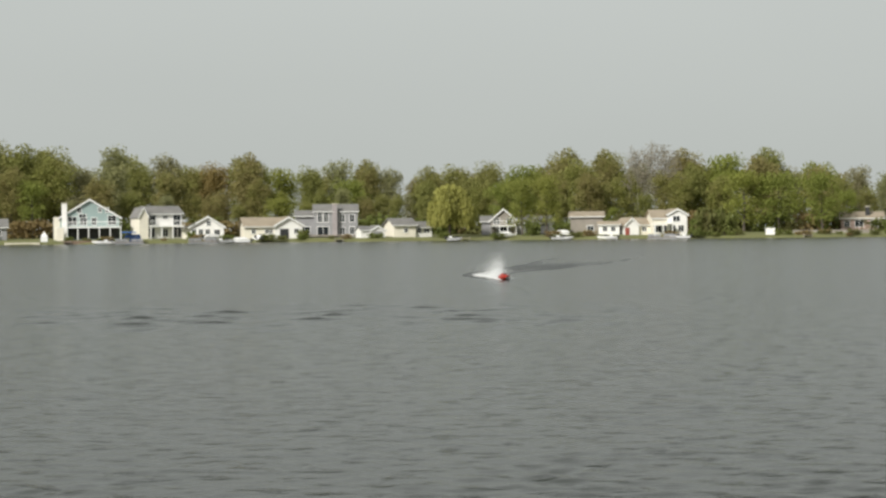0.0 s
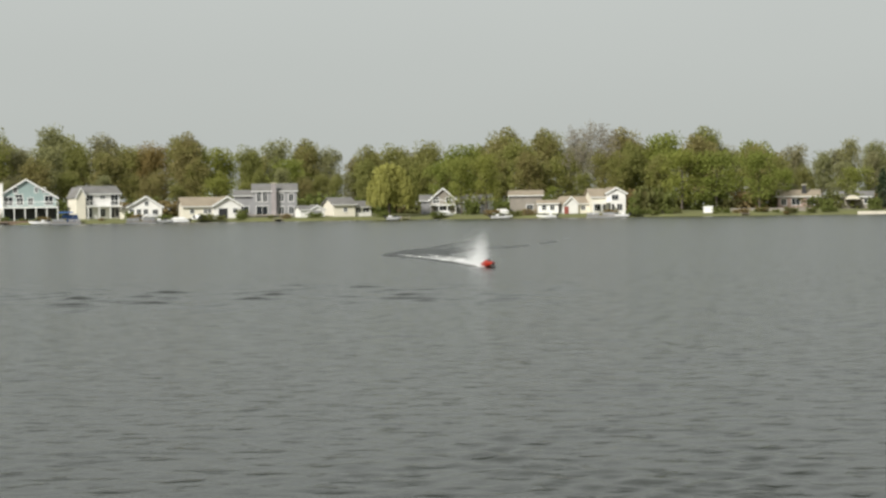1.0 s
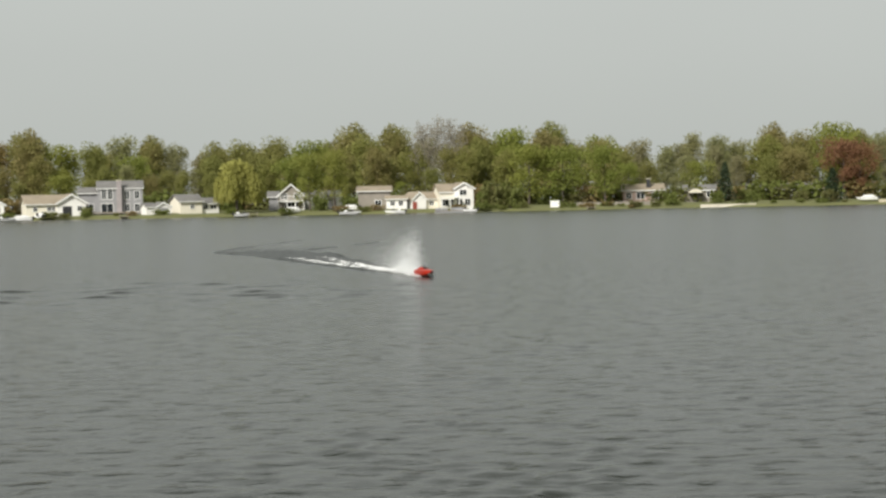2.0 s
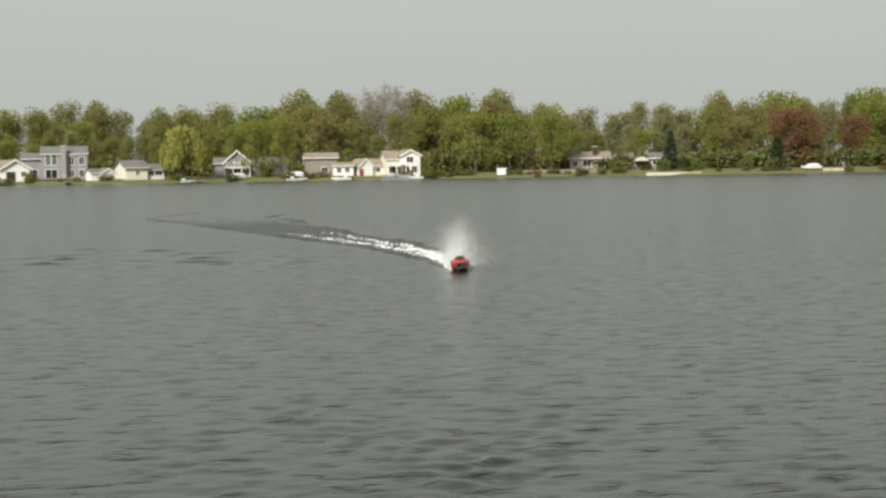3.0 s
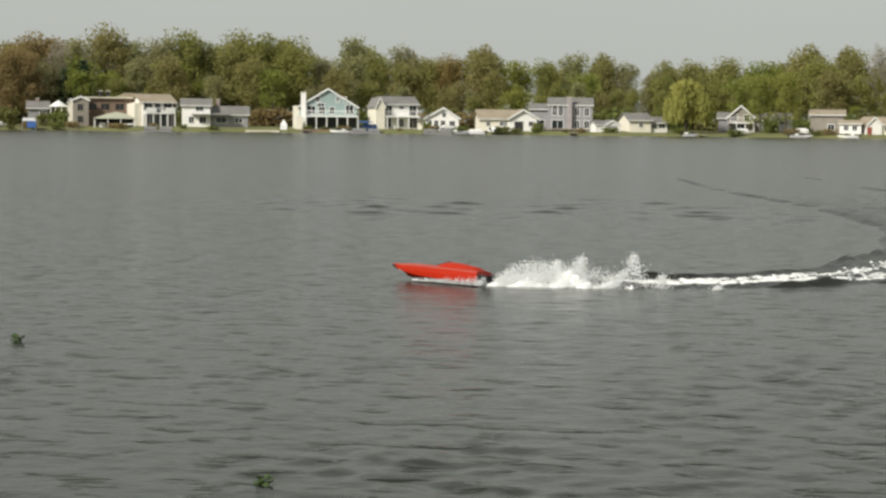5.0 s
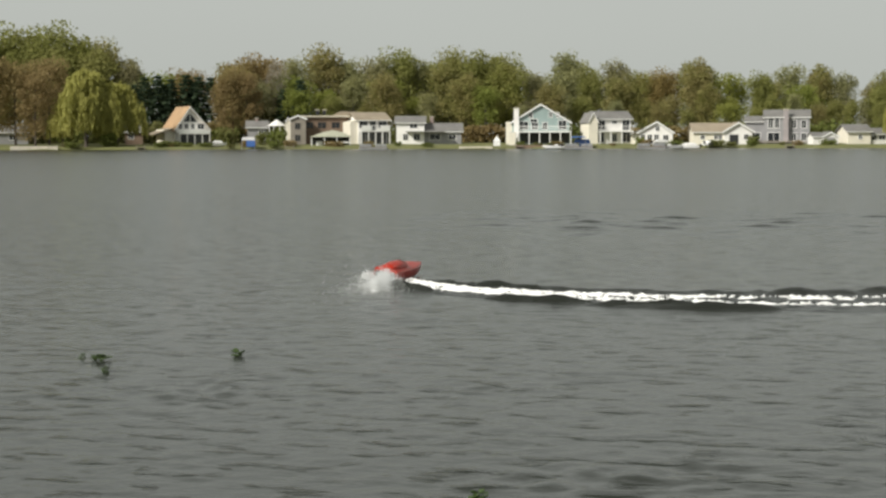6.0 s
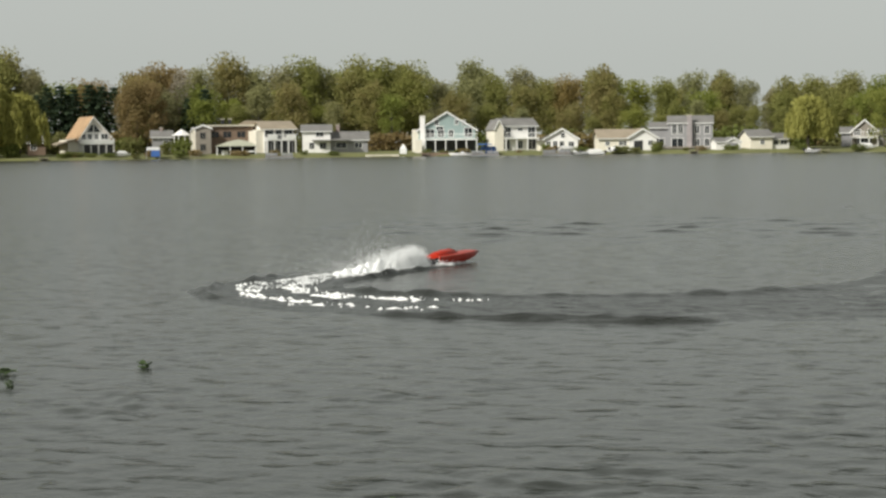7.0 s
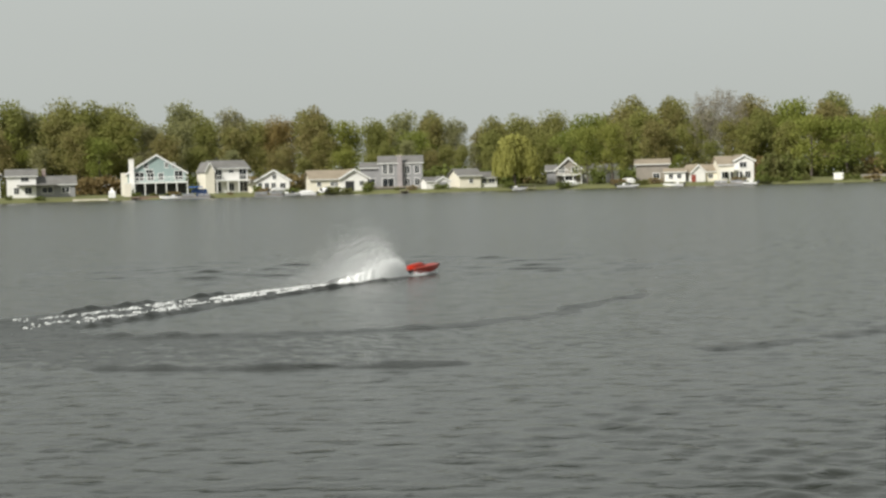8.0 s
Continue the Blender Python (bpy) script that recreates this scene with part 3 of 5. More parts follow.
def gable_side(parent, x0, x1, y0, y1, z0, eave, ridge, wall, roof, over=0.4):
    """A wing whose ridge runs along the lake."""
    c = (y0 + y1) / 2
    bm = prism(bmesh.new(), [(y0, z0), (y1, z0), (y1, eave), (c, ridge), (y0, eave)], x0, x1)
    for v in bm.verts:
        v.co.x, v.co.y = v.co.y, v.co.x
    bmesh.ops.recalc_face_normals(bm, faces=bm.faces)
    part("wall", bm, wall, parent)
    slope = (ridge - eave) / (c - y0)
    t = 0.2
    for ye, s in ((y0, -1), (y1, 1)):
        yo, zo = ye + s * over, eave - over * slope
        bm = prism(bmesh.new(), [(c, ridge), (yo, zo), (yo, zo + t), (c, ridge + t)], x0 - over, x1 + over)
        for v in bm.verts:
            v.co.x, v.co.y = v.co.y, v.co.x
        bmesh.ops.recalc_face_normals(bm, faces=bm.faces)
        part("roof", bm, roof, parent)
    part("gutter", boxed(x0 - over, x1 + over, y0 - over - 0.1, y0 - over - 0.004, eave - over * slope, eave - over * slope + 0.14), TRIM, parent)


def flat_block(parent, x0, x1, y0, y1, z0, z1, wall, roof, over=0.35):
    part("wall", boxed(x0, x1, y0, y1, z0, z1), wall, parent)
    part("roof", boxed(x0 - over, x1 + over, y0 - over, y1 + over, z1 + 0.004, z1 + 0.3, bevel=0.04), roof, parent)


def deck(parent, x0, x1, y0, y1, z, posts, rail=True, mat=TRIM):
    d = part("deck", boxed(x0, x1, y0, y1, z - 0.22, z), mat, parent)
    for i in range(posts):
        x = x0 + 0.1 + (x1 - x0 - 0.2) * i / (posts - 1)
        part("post", boxed(x - 0.09, x + 0.09, y0 + 0.02, y0 + 0.2, -0.3, z - 0.224), mat, d)
    if rail:
        r = bmesh.new()
        box(r, x0, x1, y0, y0 + 0.08, z + 0.9, z + 1.0)
        n = int((x1 - x0) / 0.45)
        for i in range(n + 1):
            x = x0 + (x1 - x0) * i / n
            box(r, x - 0.03, x + 0.03, y0 + 0.02, y0 + 0.06, z, z + 0.9)
        part("railing", r, mat, d)
    return d


def chimney(parent, x0, x1, y0, y1, z0, z1, mat=BRICK):
    c = part("chimney", boxed(x0, x1, y0, y1, z0, z1), mat, parent)
    part("cap", boxed(x0 - 0.08, x1 + 0.08, y0 - 0.08, y1 + 0.08, z1 + 0.004, z1 + 0.14), STONE, c)


def house(az, back, label, turn=0.0):
    return thing("house", site(az, back, turn), label, "house", "houses along the far bank")


# teal gabled house over a white deck
h = house(-10.58, 14, "teal gabled lake house with white deck and white chimney")
gable_front(h, -5.6, 5.6, 0, 10, 0, 4.3, 7.7, TEAL, ROOF)
part("wall", boxed(-6.9, -5.604, 1.5, 8, 0, 4.4), CREAM, h, "pale side porch wall")
chimney(h, -5.3, -4.3, -0.8, -0.004, 0, 7.0, WHITE)
deck(h, -4.4, 5.9, -2.6, -0.004, 2.5, 6)
# a dark panel paints the shade below the deck
part("screen_or_shade_panel", boxed(-4.0, 5.5, -0.06, -0.004, 0.2, 2.2), SCREENSHADE, h, "dark panel standing for the shade under the deck")
part("stair", prism(bmesh.new(), [(-6.3, 0), (-4.5, 2.5), (-4.5, 2.2), (-5.9, 0)], -2.4, -1.2), TRIM, h)
for x, z, w, hh in ((-2.0, 5.2, 0.7, 1.0), (1.9, 5.3, 0.55, 0.9), (3.3, 5.2, 0.5, 0.9), (-3.3, 2.9, 1.6, 1.5), (-1.2, 2.9, 1.2, 1.3), (0.8, 2.9, 0.9, 1.3), (4.2, 2.9, 1.5, 1.7), (-1.4, 4.3, 1.3, 0.6)):
    window(h, x, z, w, hh)

# white two-storey house; a gabled front piece in cream paints its sunlit left face
h = house(-8.35, 13, "white two-storey house with grey roof and balcony", 14)
gable_side(h, -2.6, 4.3, 0, 8, 0, 4.9, 6.3, WHITE, ROOF)
gable_front(h, -4.4, -2.604, -1.2, 6, 0, 4.4, 6.0, CREAM, ROOF, over=0.2)
deck(h, -2.3, 4.4, -1.5, -0.004, 2.6, 4)
for x, z, w, hh in ((-1.6, 2.8, 1.4, 1.8), (3.3, 2.7, 1.4, 2.0), (1.0, 4.0, 0.9, 0.5), (-1.7, 0.4, 1.2, 1.8), (3.4, 0.3, 1.5, 2.0), (1.0, 0.5, 0.9, 1.5)):
    window(h, x, z, w, hh)

# white gabled cottage
h = house(-6.98, 11, "small white gabled cottage with dark windows and porch")
gable_front(h, -2.4, 4.0, 0, 7, 0, 2.4, 4.3, WHITE, ROOF, peak=1.0)
part("wall", prism(bmesh.new(), [(-4.0, 0), (-2.404, 0), (-2.404, 2.4), (-4.0, 1.9)], 0.2, 6), CREAM, h)
part("roof", prism(bmesh.new(), [(-4.3, 1.85), (-1.6, 2.95), (-1.6, 3.15), (-4.3, 2.05)], -0.6, -0.006), ROOF, h)
for x, z, w, hh in ((-1.7, 0.8, 0.8, 1.1), (-0.4, 0.8, 0.8, 1.1), (0.9, 0.8, 0.8, 1.1), (1.1, 2.6, 0.7, 0.9), (2.7, 0.8, 1.0, 1.0)):
    window(h, x, z, w, hh)

# long cream house with a gabled boat bay
h = house(-4.71, 10, "long cream one-storey house with brown roof and open bay", 8)
gable_side(h, -5.5, 2.0, 0, 7, 0, 2.4, 4.0, CREAM, ROOFTAN)
gable_front(h, 0.2, 5.6, -0.9, 6, 0, 2.5, 4.1, WHITE, ROOFTAN)
# near-black panel for the shade inside the open bay
part("bay_shade_panel", boxed(1.2, 2.9, -0.96, -0.904, 0.05, 1.9), SCREENSHADE, h, "dark panel painting the shade in the open bay")
for x, z, w, hh, y in ((-3.8, 1.0, 0.7, 0.8, 0), (-1.2, 1.0, 0.7, 0.8, 0), (4.4, 1.0, 0.8, 0.9, -0.9), (-0.4, 1.0, 0.6, 0.8, 0)):
    window(h, x, z, w, hh, y)

# grey modern house with a brick chimney
h = house(-2.95, 14, "grey modern two-storey house with tall brick chimney")
gable_side(h, -6.1, -2.604, 1.0, 8, 0, 4.2, 5.2, GREY, ROOF)
gable_side(h, -2.6, 1.0, -0.6, 8, 0, 5.0, 6.4, GREY, ROOF, over=0.25)
gable_side(h, 2.0, 6.0, 0.2, 8, 0, 5.0, 6.4, GREY, ROOF, over=0.25)
chimney(h, 1.02, 1.98, -0.9, 0.5, 0, 6.5, CHIMNEYGREY)
part("wall", boxed(1.004, 1.996, 0.504, 7, 0, 5.4), GREY, h)
for x, z, w, hh, y in ((-1.4, 3.0, 0.8, 2.0, -0.6), (-0.2, 3.0, 0.8, 2.0, -0.6), (-0.8, 0.4, 2.2, 1.7, -0.6), (3.0, 3.0, 0.9, 1.5, 0.2), (4.9, 3.0, 0.9, 1.5, 0.2), (3.0, 0.6, 0.9, 1.4, 0.2), (4.9, 0.6, 0.9, 1.4, 0.2), (-4.4, 0.8, 2.0, 1.3, 1.0)):
    window(h, x, z, w, hh, y)
deck(h, -5.8, 6.2, -3.0, -0.95, 0.5, 8, rail=False, mat=WOOD)

# white boat shed
h = thing("shed", site(-1.45, 7, 18), "small white boat shed with grey roof by the water", "shed")
gable_front(h, -0.5, 2.5, 0, 4, 0, 1.5, 2.3, WHITE, ROOF, over=0.2)
gable_side(h, -2.3, -0.504, 0.3, 3.7, 0, 1.5, 2.2, WHITE, ROOF, over=0.2)
part("door", boxed(0.2, 1.8, -0.05, -0.004, 0.05, 1.35), GREY, h)

# cream cottage with a porch
h = house(-0.15, 10, "cream lakeside cottage with grey roof and side porch", 20)
# the cream left part also paints the sun on the left face
gable_side(h, -3.8, 0.6, 0, 6, 0, 2.4, 3.6, CREAM, ROOF)
gable_side(h, 0.604, 4.2, 0.6, 6, 0, 1.9, 2.9, WHITE, ROOF)
for x, z, w, hh, y in ((1.5, 0.8, 0.9, 1.0, 0.6), (3.1, 0.9, 1.2, 0.8, 0.6), (-1.4, 1.0, 0.7, 0.8, 0)):
    window(h, x, z, w, hh, y)

# ranch house with a two-storey end
h = house(-14.24, 15, "grey-white ranch house with a two-storey end and low roof")
gable_side(h, -6.4, -0.9, -0.5, 7, 0, 4.2, 5.4, WHITE, ROOF)
gable_side(h, -0.896, 6.4, 0, 7, 0, 2.5, 4.0, GREY, ROOF)
part("porch_roof", boxed(-4.5, 3.0, -2.2, -0.51, 2.35, 2.55), ROOF, h)
for x, z, w, hh, y in ((-3.0, 3.2, 1.4, 0.8, -0.5), (-4.6, 0.8, 0.9, 1.2, -0.5), (-2.4, 0.8, 1.2, 1.2, -0.5), (1.2, 0.9, 2.0, 1.1, 0), (4.6, 0.9, 1.4, 1.0, 0)):
    window(h, x, z, w, hh, y)
chimney(h, 0.2, 0.9, 3.2, 3.9, 3.6, 5.4)

# white house with a screened porch under the balcony
h = house(-16.22, 16, "white house with balcony over a dark screened porch", 14)
gable_side(h, -2.0, 3.9, 0, 9, 0, 4.8, 6.2, WHITE, ROOFTAN, over=0.7)
# front piece in cream: sunlight on the left side, put into the colour
part("wall", prism(bmesh.new(), [(-3.5, 0), (-2.004, 0), (-2.004, 4.8), (-3.5, 4.4)], 0.6, 9), CREAM, h)
for x0, x1 in ((-1.7, 0.2), (2.0, 3.9)):
    part("balcony_panel", boxed(x0, x1, -1.86, -1.804, 2.72, 3.65), TRIM, h)
deck(h, -1.9, 4.0, -1.8, -0.004, 2.7, 5)
part("screen_or_shade_panel", boxed(-1.6, 3.7, -1.5, -1.44, 0.1, 2.44), SCREENSHADE, h, "dark porch screens")
for x in (-1.0, 0.1, 1.2, 2.3, 3.3):
    part("screen_post", boxed(x - 0.06, x + 0.06, -1.58, -1.51, 0.1, 2.44), GREY, h)
for x, z, w, hh in ((-1.0, 3.3, 1.5, 1.3), (0.9, 2.8, 1.0, 1.8), (2.9, 3.3, 1.5, 1.3)):
    window(h, x, z, w, hh, trim=GREY)

# long brown house under one flat roof
h = house(-17.38, 22, "long brown flat-roofed house with tan roof edge and two chimneys")
flat_block(h, -6.0, 3.0, 0, 9, 0, 5.4, BROWNWALL, STONE, over=0.7)
part("roof", prism(bmesh.new(), [(-1.5, 5.0), (8.2, 5.0), (6.6, 6.4), (1.5, 6.6)], 0.6, 7), ROOFTAN, h)
chimney(h, -3.4, -2.7, 0.4, 1.1, 5.9, 6.8, DARK)
chimney(h, -2.0, -1.3, 0.4, 1.1, 5.9, 6.8, DARK)
for x, z, w, hh in ((-4.6, 3.2, 1.4, 1.2), (-2.2, 3.2, 1.6, 1.2), (0.6, 3.2, 1.6, 1.2)):
    window(h, x, z, w, hh, trim=BROWNWALL)

# tall taupe house end
h = house(-18.59, 15, "tall narrow taupe house with pale gabled side")
gable_front(h, -1.0, 2.0, 0, 8, 0, 5.0, 5.6, TAUPE, ROOF, over=0.3)
gable_front(h, -2.0, -1.004, 0.5, 7, 0, 4.4, 5.2, CREAM, ROOF, over=0.1)
window(h, 0.4, 3.0, 1.0, 1.2, trim=TAUPE)
window(h, 0.4, 0.7, 1.0, 1.2, trim=TAUPE)

# low pavilion with a pale green roof
h = thing("pavilion", site(-17.45, 8), "open lakeside pavilion with pale green roof on posts", "pavilion")
part("roof", prism(bmesh.new(), [(-4.1, 1.7), (4.1, 1.7), (2.4, 2.6), (0.4, 3.0), (-1.6, 2.6)], 0, 5), ROOFGREEN, h)
for x in (-3.7, -1.2, 1.2, 3.7):
    for y in (0.3, 4.6):
        part("post", boxed(x - 0.08, x + 0.08, y - 0.08, y + 0.08, -0.1, 1.7), TRIM, h)
part("back_wall", boxed(-3.6, 3.6, 4.75, 4.9, 0, 1.7), SCREENSHADE, h)
part("bench", boxed(-2.8, -1.6, 1.4, 2.2, -0.05, 0.9), WHITE, h)
part("rail", boxed(-0.8, 3.5, 0.1, 0.2, 0.55, 0.8), TRIM, h)

# steep-roofed gable house
h = house(-21.96, 15, "steep-roofed white gable house with tan roof and dark porch", 16)
gable_front(h, -3.0, 3.2, 0, 9, 0, 3.4, 7.3, WHITE, ROOFORANGE, peak=-0.3, over=0.5)
part("wall", boxed(-4.9, -3.004, 1.5, 8, 0, 3.0), CREAM, h)
part("roof", prism(bmesh.new(), [(-6.4, 2.0), (-3.3, 3.1), (-3.3, 3.3), (-6.4, 2.2)], 1.0, 8.5), ROOFTAN, h)
deck(h, -2.9, 3.3, -1.8, -0.004, 2.3, 5, rail=False)
part("parapet", boxed(-2.9, 3.3, -1.86, -1.804, 2.1, 2.95), TRIM, h, "white boarded balcony front")
# shade of the open porch, painted as a near-black sheet
part("screen_or_shade_panel", boxed(-2.6, 3.0, -1.7, -1.64, 0.1, 2.05), SCREENSHADE, h, "dark panel for the shade inside the open porch")
gablewin = part("window", prism(bmesh.new(), [(-1.5, 4.5), (1.1, 4.5), (0.1, 5.9), (-0.6, 5.9)], -0.05, -0.004), GLASS, h, "large dark gable window")
part("mullion", boxed(-0.3, -0.16, -0.09, -0.054, 4.5, 5.9), TRIM, gablewin)
for x, w in ((-2.2, 0.7), (-1.0, 0.7), (0.3, 0.6), (1.9, 1.3)):
    window(h, x, 3.1, w, 1.0)

# small grey house and a gazebo
h = house(-19.84, 20, "small grey house with hipped roof behind shrubs")
gable_side(h, -1.9, 1.9, 0, 6, 0, 3.4, 4.6, GREY, ROOF)
window(h, 0.8, 1.8, 0.9, 1.0)
chimney(h, -0.4, 0.2, 2.5, 3.1, 4.3, 5.2)
h = thing("gazebo", site(-19.20, 18), "white-roofed garden gazebo with dark open sides", "gazebo")
roof = bmesh.new()
bmesh.ops.create_cone(roof, cap_ends=True, segments=8, radius1=2.0, radius2=0.15, depth=1.2, matrix=Matrix.Translation((0, 2, 4.3)))
part("roof", roof, WHITE, h)
for i in range(8):
    a = i * math.pi / 4 + 0.39
    part("post", boxed(1.6 * math.cos(a) - 0.07, 1.6 * math.cos(a) + 0.07, 2 + 1.6 * math.sin(a) - 0.07, 2 + 1.6 * math.sin(a) + 0.07, 0, 3.7), TRIM, h)
part("floor", boxed(-1.7, 1.7, 0.3, 3.7, 0, 1.9), TAUPE, h)
h = house(-23.79, 20, "dark violet-grey cottage half hidden by a willow")
gable_side(h, -1.7, 1.7, 0, 5, 0, 2.6, 3.9, BROWNWALL, ROOF)
window(h, -0.6, 1.2, 1.0, 1.0)

# house in the trees beside the willow
h = house(2.83, 20, "shaded taupe gable house half hidden by trees")
gable_front(h, -2.6, 2.6, 0, 8, 0, 3.0, 5.2, TAUPE, ROOF)
gable_side(h, -4.4, -2.604, 0.6, 7, 0, 2.8, 3.8, GREY, ROOF)
gable_side(h, 2.604, 4.6, 0.6, 7, 0, 2.4, 3.4, GREY, ROOF)
deck(h, -2.6, 2.6, -1.4, -0.004, 2.0, 4)
for x, z, w, hh in ((-1.4, 2.3, 1.2, 1.1), (1.2, 2.3, 1.2, 1.1), (0, 0.3, 2.6, 1.4)):
    window(h, x, z, w, hh)
h = house(4.11, 24, "low blue-grey house behind trees")
gable_side(h, -3.0, 2.0, 0, 6, 0, 2.4, 3.7, GREY, ROOF)
part("wall", boxed(1.2, 2.4, -0.8, -0.004, 0, 3.9), WHITE, h, "pale corner bay")
window(h, -1.2, 0.9, 1.4, 1.0)

# brown-roofed house with a lower wing
h = house(5.77, 13, "taupe house with brown flat roof and lower white wing")
gable_side(h, -4.5, 1.8, 1.0, 8, 0, 3.6, 4.5, TAUPE, ROOFTAN)
gable_side(h, 1.0, 5.0, -1.2, 0.99, 0, 2.0, 2.5, WHITE, ROOFTAN, over=0.3)
part("wall", boxed(-2.2, 0.99, -0.4, 0.99, 0, 2.4), TAUPE, h)
for x, z, w, hh, y in ((2.2, 0.7, 0.8, 0.9, -1.2), (3.8, 0.7, 0.8, 0.9, -1.2), (-0.6, 0.8, 1.2, 1.0, -0.4)):
    window(h, x, z, w, hh, y)

# red barn with a white gable, and the white house next to it
h = thing("barn", site(7.10, 12, 18), "small white barn with tan roof and red boards at one corner", "barn")
gable_front(h, -1.9, 0.9, 0, 7, 0, 1.9, 3.2, WHITE, ROOFTAN, over=0.25)
part("base_boards", boxed(-1.9, -1.0, -0.05, -0.004, 0, 1.4), REDWALL, h, "red lower boards")
gable_side(h, 0.904, 4.6, 0.6, 7, 0, 1.9, 3.2, CREAM, ROOFTAN, over=0.25)
window(h, 2.2, 0.7, 0.8, 0.8, 0.6)
h = house(8.24, 11, "white two-storey house with tan roof and glazed porch", 12)
gable_front(h, -0.4, 3.4, 0, 8, 0, 3.9, 4.9, WHITE, ROOFTAN, over=0.35)
gable_side(h, -3.2, -0.404, 0.6, 7.4, 0, 3.2, 4.7, CREAM, ROOFTAN, over=0.3)
part("porch_roof", boxed(-3.4, 0.4, -1.8, -0.01, 2.05, 2.25), WHITE, h)
for x in (-3.2, -1.6, 0.2):
    part("post", boxed(x - 0.08, x + 0.08, -1.7, -1.54, 0, 2.05), TRIM, h)
for x, z, w, hh, y in ((1.3, 2.6, 1.3, 1.0, 0), (0.6, 0.6, 1.0, 1.2, 0), (2.2, 0.6, 1.0, 1.2, 0), (-2.2, 0.5, 1.4, 1.3, 0.6), (-0.9, 0.5, 0.7, 1.3, 0.6)):
    window(h, x, z, w, hh, y)

# houses on the lawns of the next bay
h = house(14.34, 34, "rose brick ranch house behind lakeside trees")
gable_side(h, -4.2, 4.0, 0, 7, 0, 2.6, 3.8, PINKWALL, ROOFTAN)
for x, z, w, hh in ((-3.0, 0.9, 1.0, 1.2), (-0.6, 0.9, 1.6, 1.3), (2.4, 0.9, 1.4, 1.2)):
    window(h, x, z, w, hh)
chimney(h, 0.6, 1.5, 1, 1.9, 3, 4.9, DARK)
h = house(16.13, 32, "low brown house with pale tan awning")
gable_side(h, -3.0, 3.2, 0, 7, 0, 2.4, 3.4, TAUPE, ROOF)
part("awning", prism(bmesh.new(), [(-2.3, 1.9), (0.9, 1.9), (-0.2, 2.7), (-1.2, 2.7)], -2.4, -0.02), STONE, h)
window(h, 2.2, 1.0, 1.2, 1.1)
for az, wall in ((18.22, BROWNWALL), (19.39, TAUPE), (21.08, CREAM), (22.85, GREY)):
    h = house(az, 36, "low dark-roofed house among lakeside trees")
    gable_side(h, -4.0, 4.2, 0, 7, 0, 2.2, 3.3, wall, ROOF)
    for x in (-2.6, 0.2, 2.8):
        window(h, x, 0.9, 1.2, 1.0)
h = house(-27.59, 30, "grey cottage at the edge of the woods")
gable_side(h, -3, 3, 0, 6, 0, 2.4, 3.6, GREY, ROOF)
window(h, 0, 0.9, 1.4, 1.0)


# ---- boats and clutter on the bank ----
def hull_mesh(length, beam, depth, sections=9):
    """An open-water hull, bow to +x."""
    bm = bmesh.new()
    rows = []
    for i in range(sections):
        u = i / (sections - 1)
        b = beam / 2 * (1 - max(0, (u - 0.45) / 0.55) ** 2.2) + 0.02
        k = depth * 0.75 * max(0, (u - 0.6) / 0.4) ** 2
        x = (u - 0.5) * length
        rows.append([bm.verts.new((x, y, z)) for y, z in ((-b, depth * (1 + 0.15 * u)), (-b * 0.85, depth * 0.4 + k * 0.5), (0, k), (b * 0.85, depth * 0.4 + k * 0.5), (b, depth * (1 + 0.15 * u)))])
    for a, c in zip(rows, rows[1:]):
        for j in range(4):
            bm.faces.new((a[j], c[j], c[j + 1], a[j + 1]))
        bm.faces.new((a[0], a[4], c[4], c[0]))
    bm.faces.new(rows[0][::-1])
    bm.faces.new(rows[-1])
    bmesh.ops.recalc_face_normals(bm, faces=bm.faces)
    return bm


def moored_boat(m, label, length=5.0, cover=None):
    b = thing("motorboat", m, label, "boat", "boats along the far bank")
    part("hull", hull_mesh(length, 1.9, 0.85), HULLWHITE, b, smooth=False)
    part("rub_rail", boxed(-length * 0.49, length * 0.1, -0.99, -0.955, 0.72, 0.8), DARK, b)
    if cover:
        c = bmesh.new()
        prism(c, [(-length * 0.45, 0.98), (length * 0.3, 1.02), (length * 0.12, 1.55), (-length * 0.25, 1.6)], -0.75, 0.75)
        part("cover", c, cover, b)
    else:
        w = prism(bmesh.new(), [(0.1, 0.95), (0.9, 0.98), (0.25, 1.5), (0.15, 1.5)], -0.7, 0.7)
        part("windscreen", w, GLASS, b)
        part("seat", boxed(-1.3, -0.6, -0.7, 0.7, 0.9, 1.25, bevel=0.06), HULLWHITE, b)
    o = boxed(-length / 2 - 0.5, -length / 2 - 0.05, -0.2, 0.2, 0.5, 1.25, bevel=0.08)
    part("outboard_motor", o, DARK, b)
    b.scale = (0.85, 0.8, 0.72)
    return b


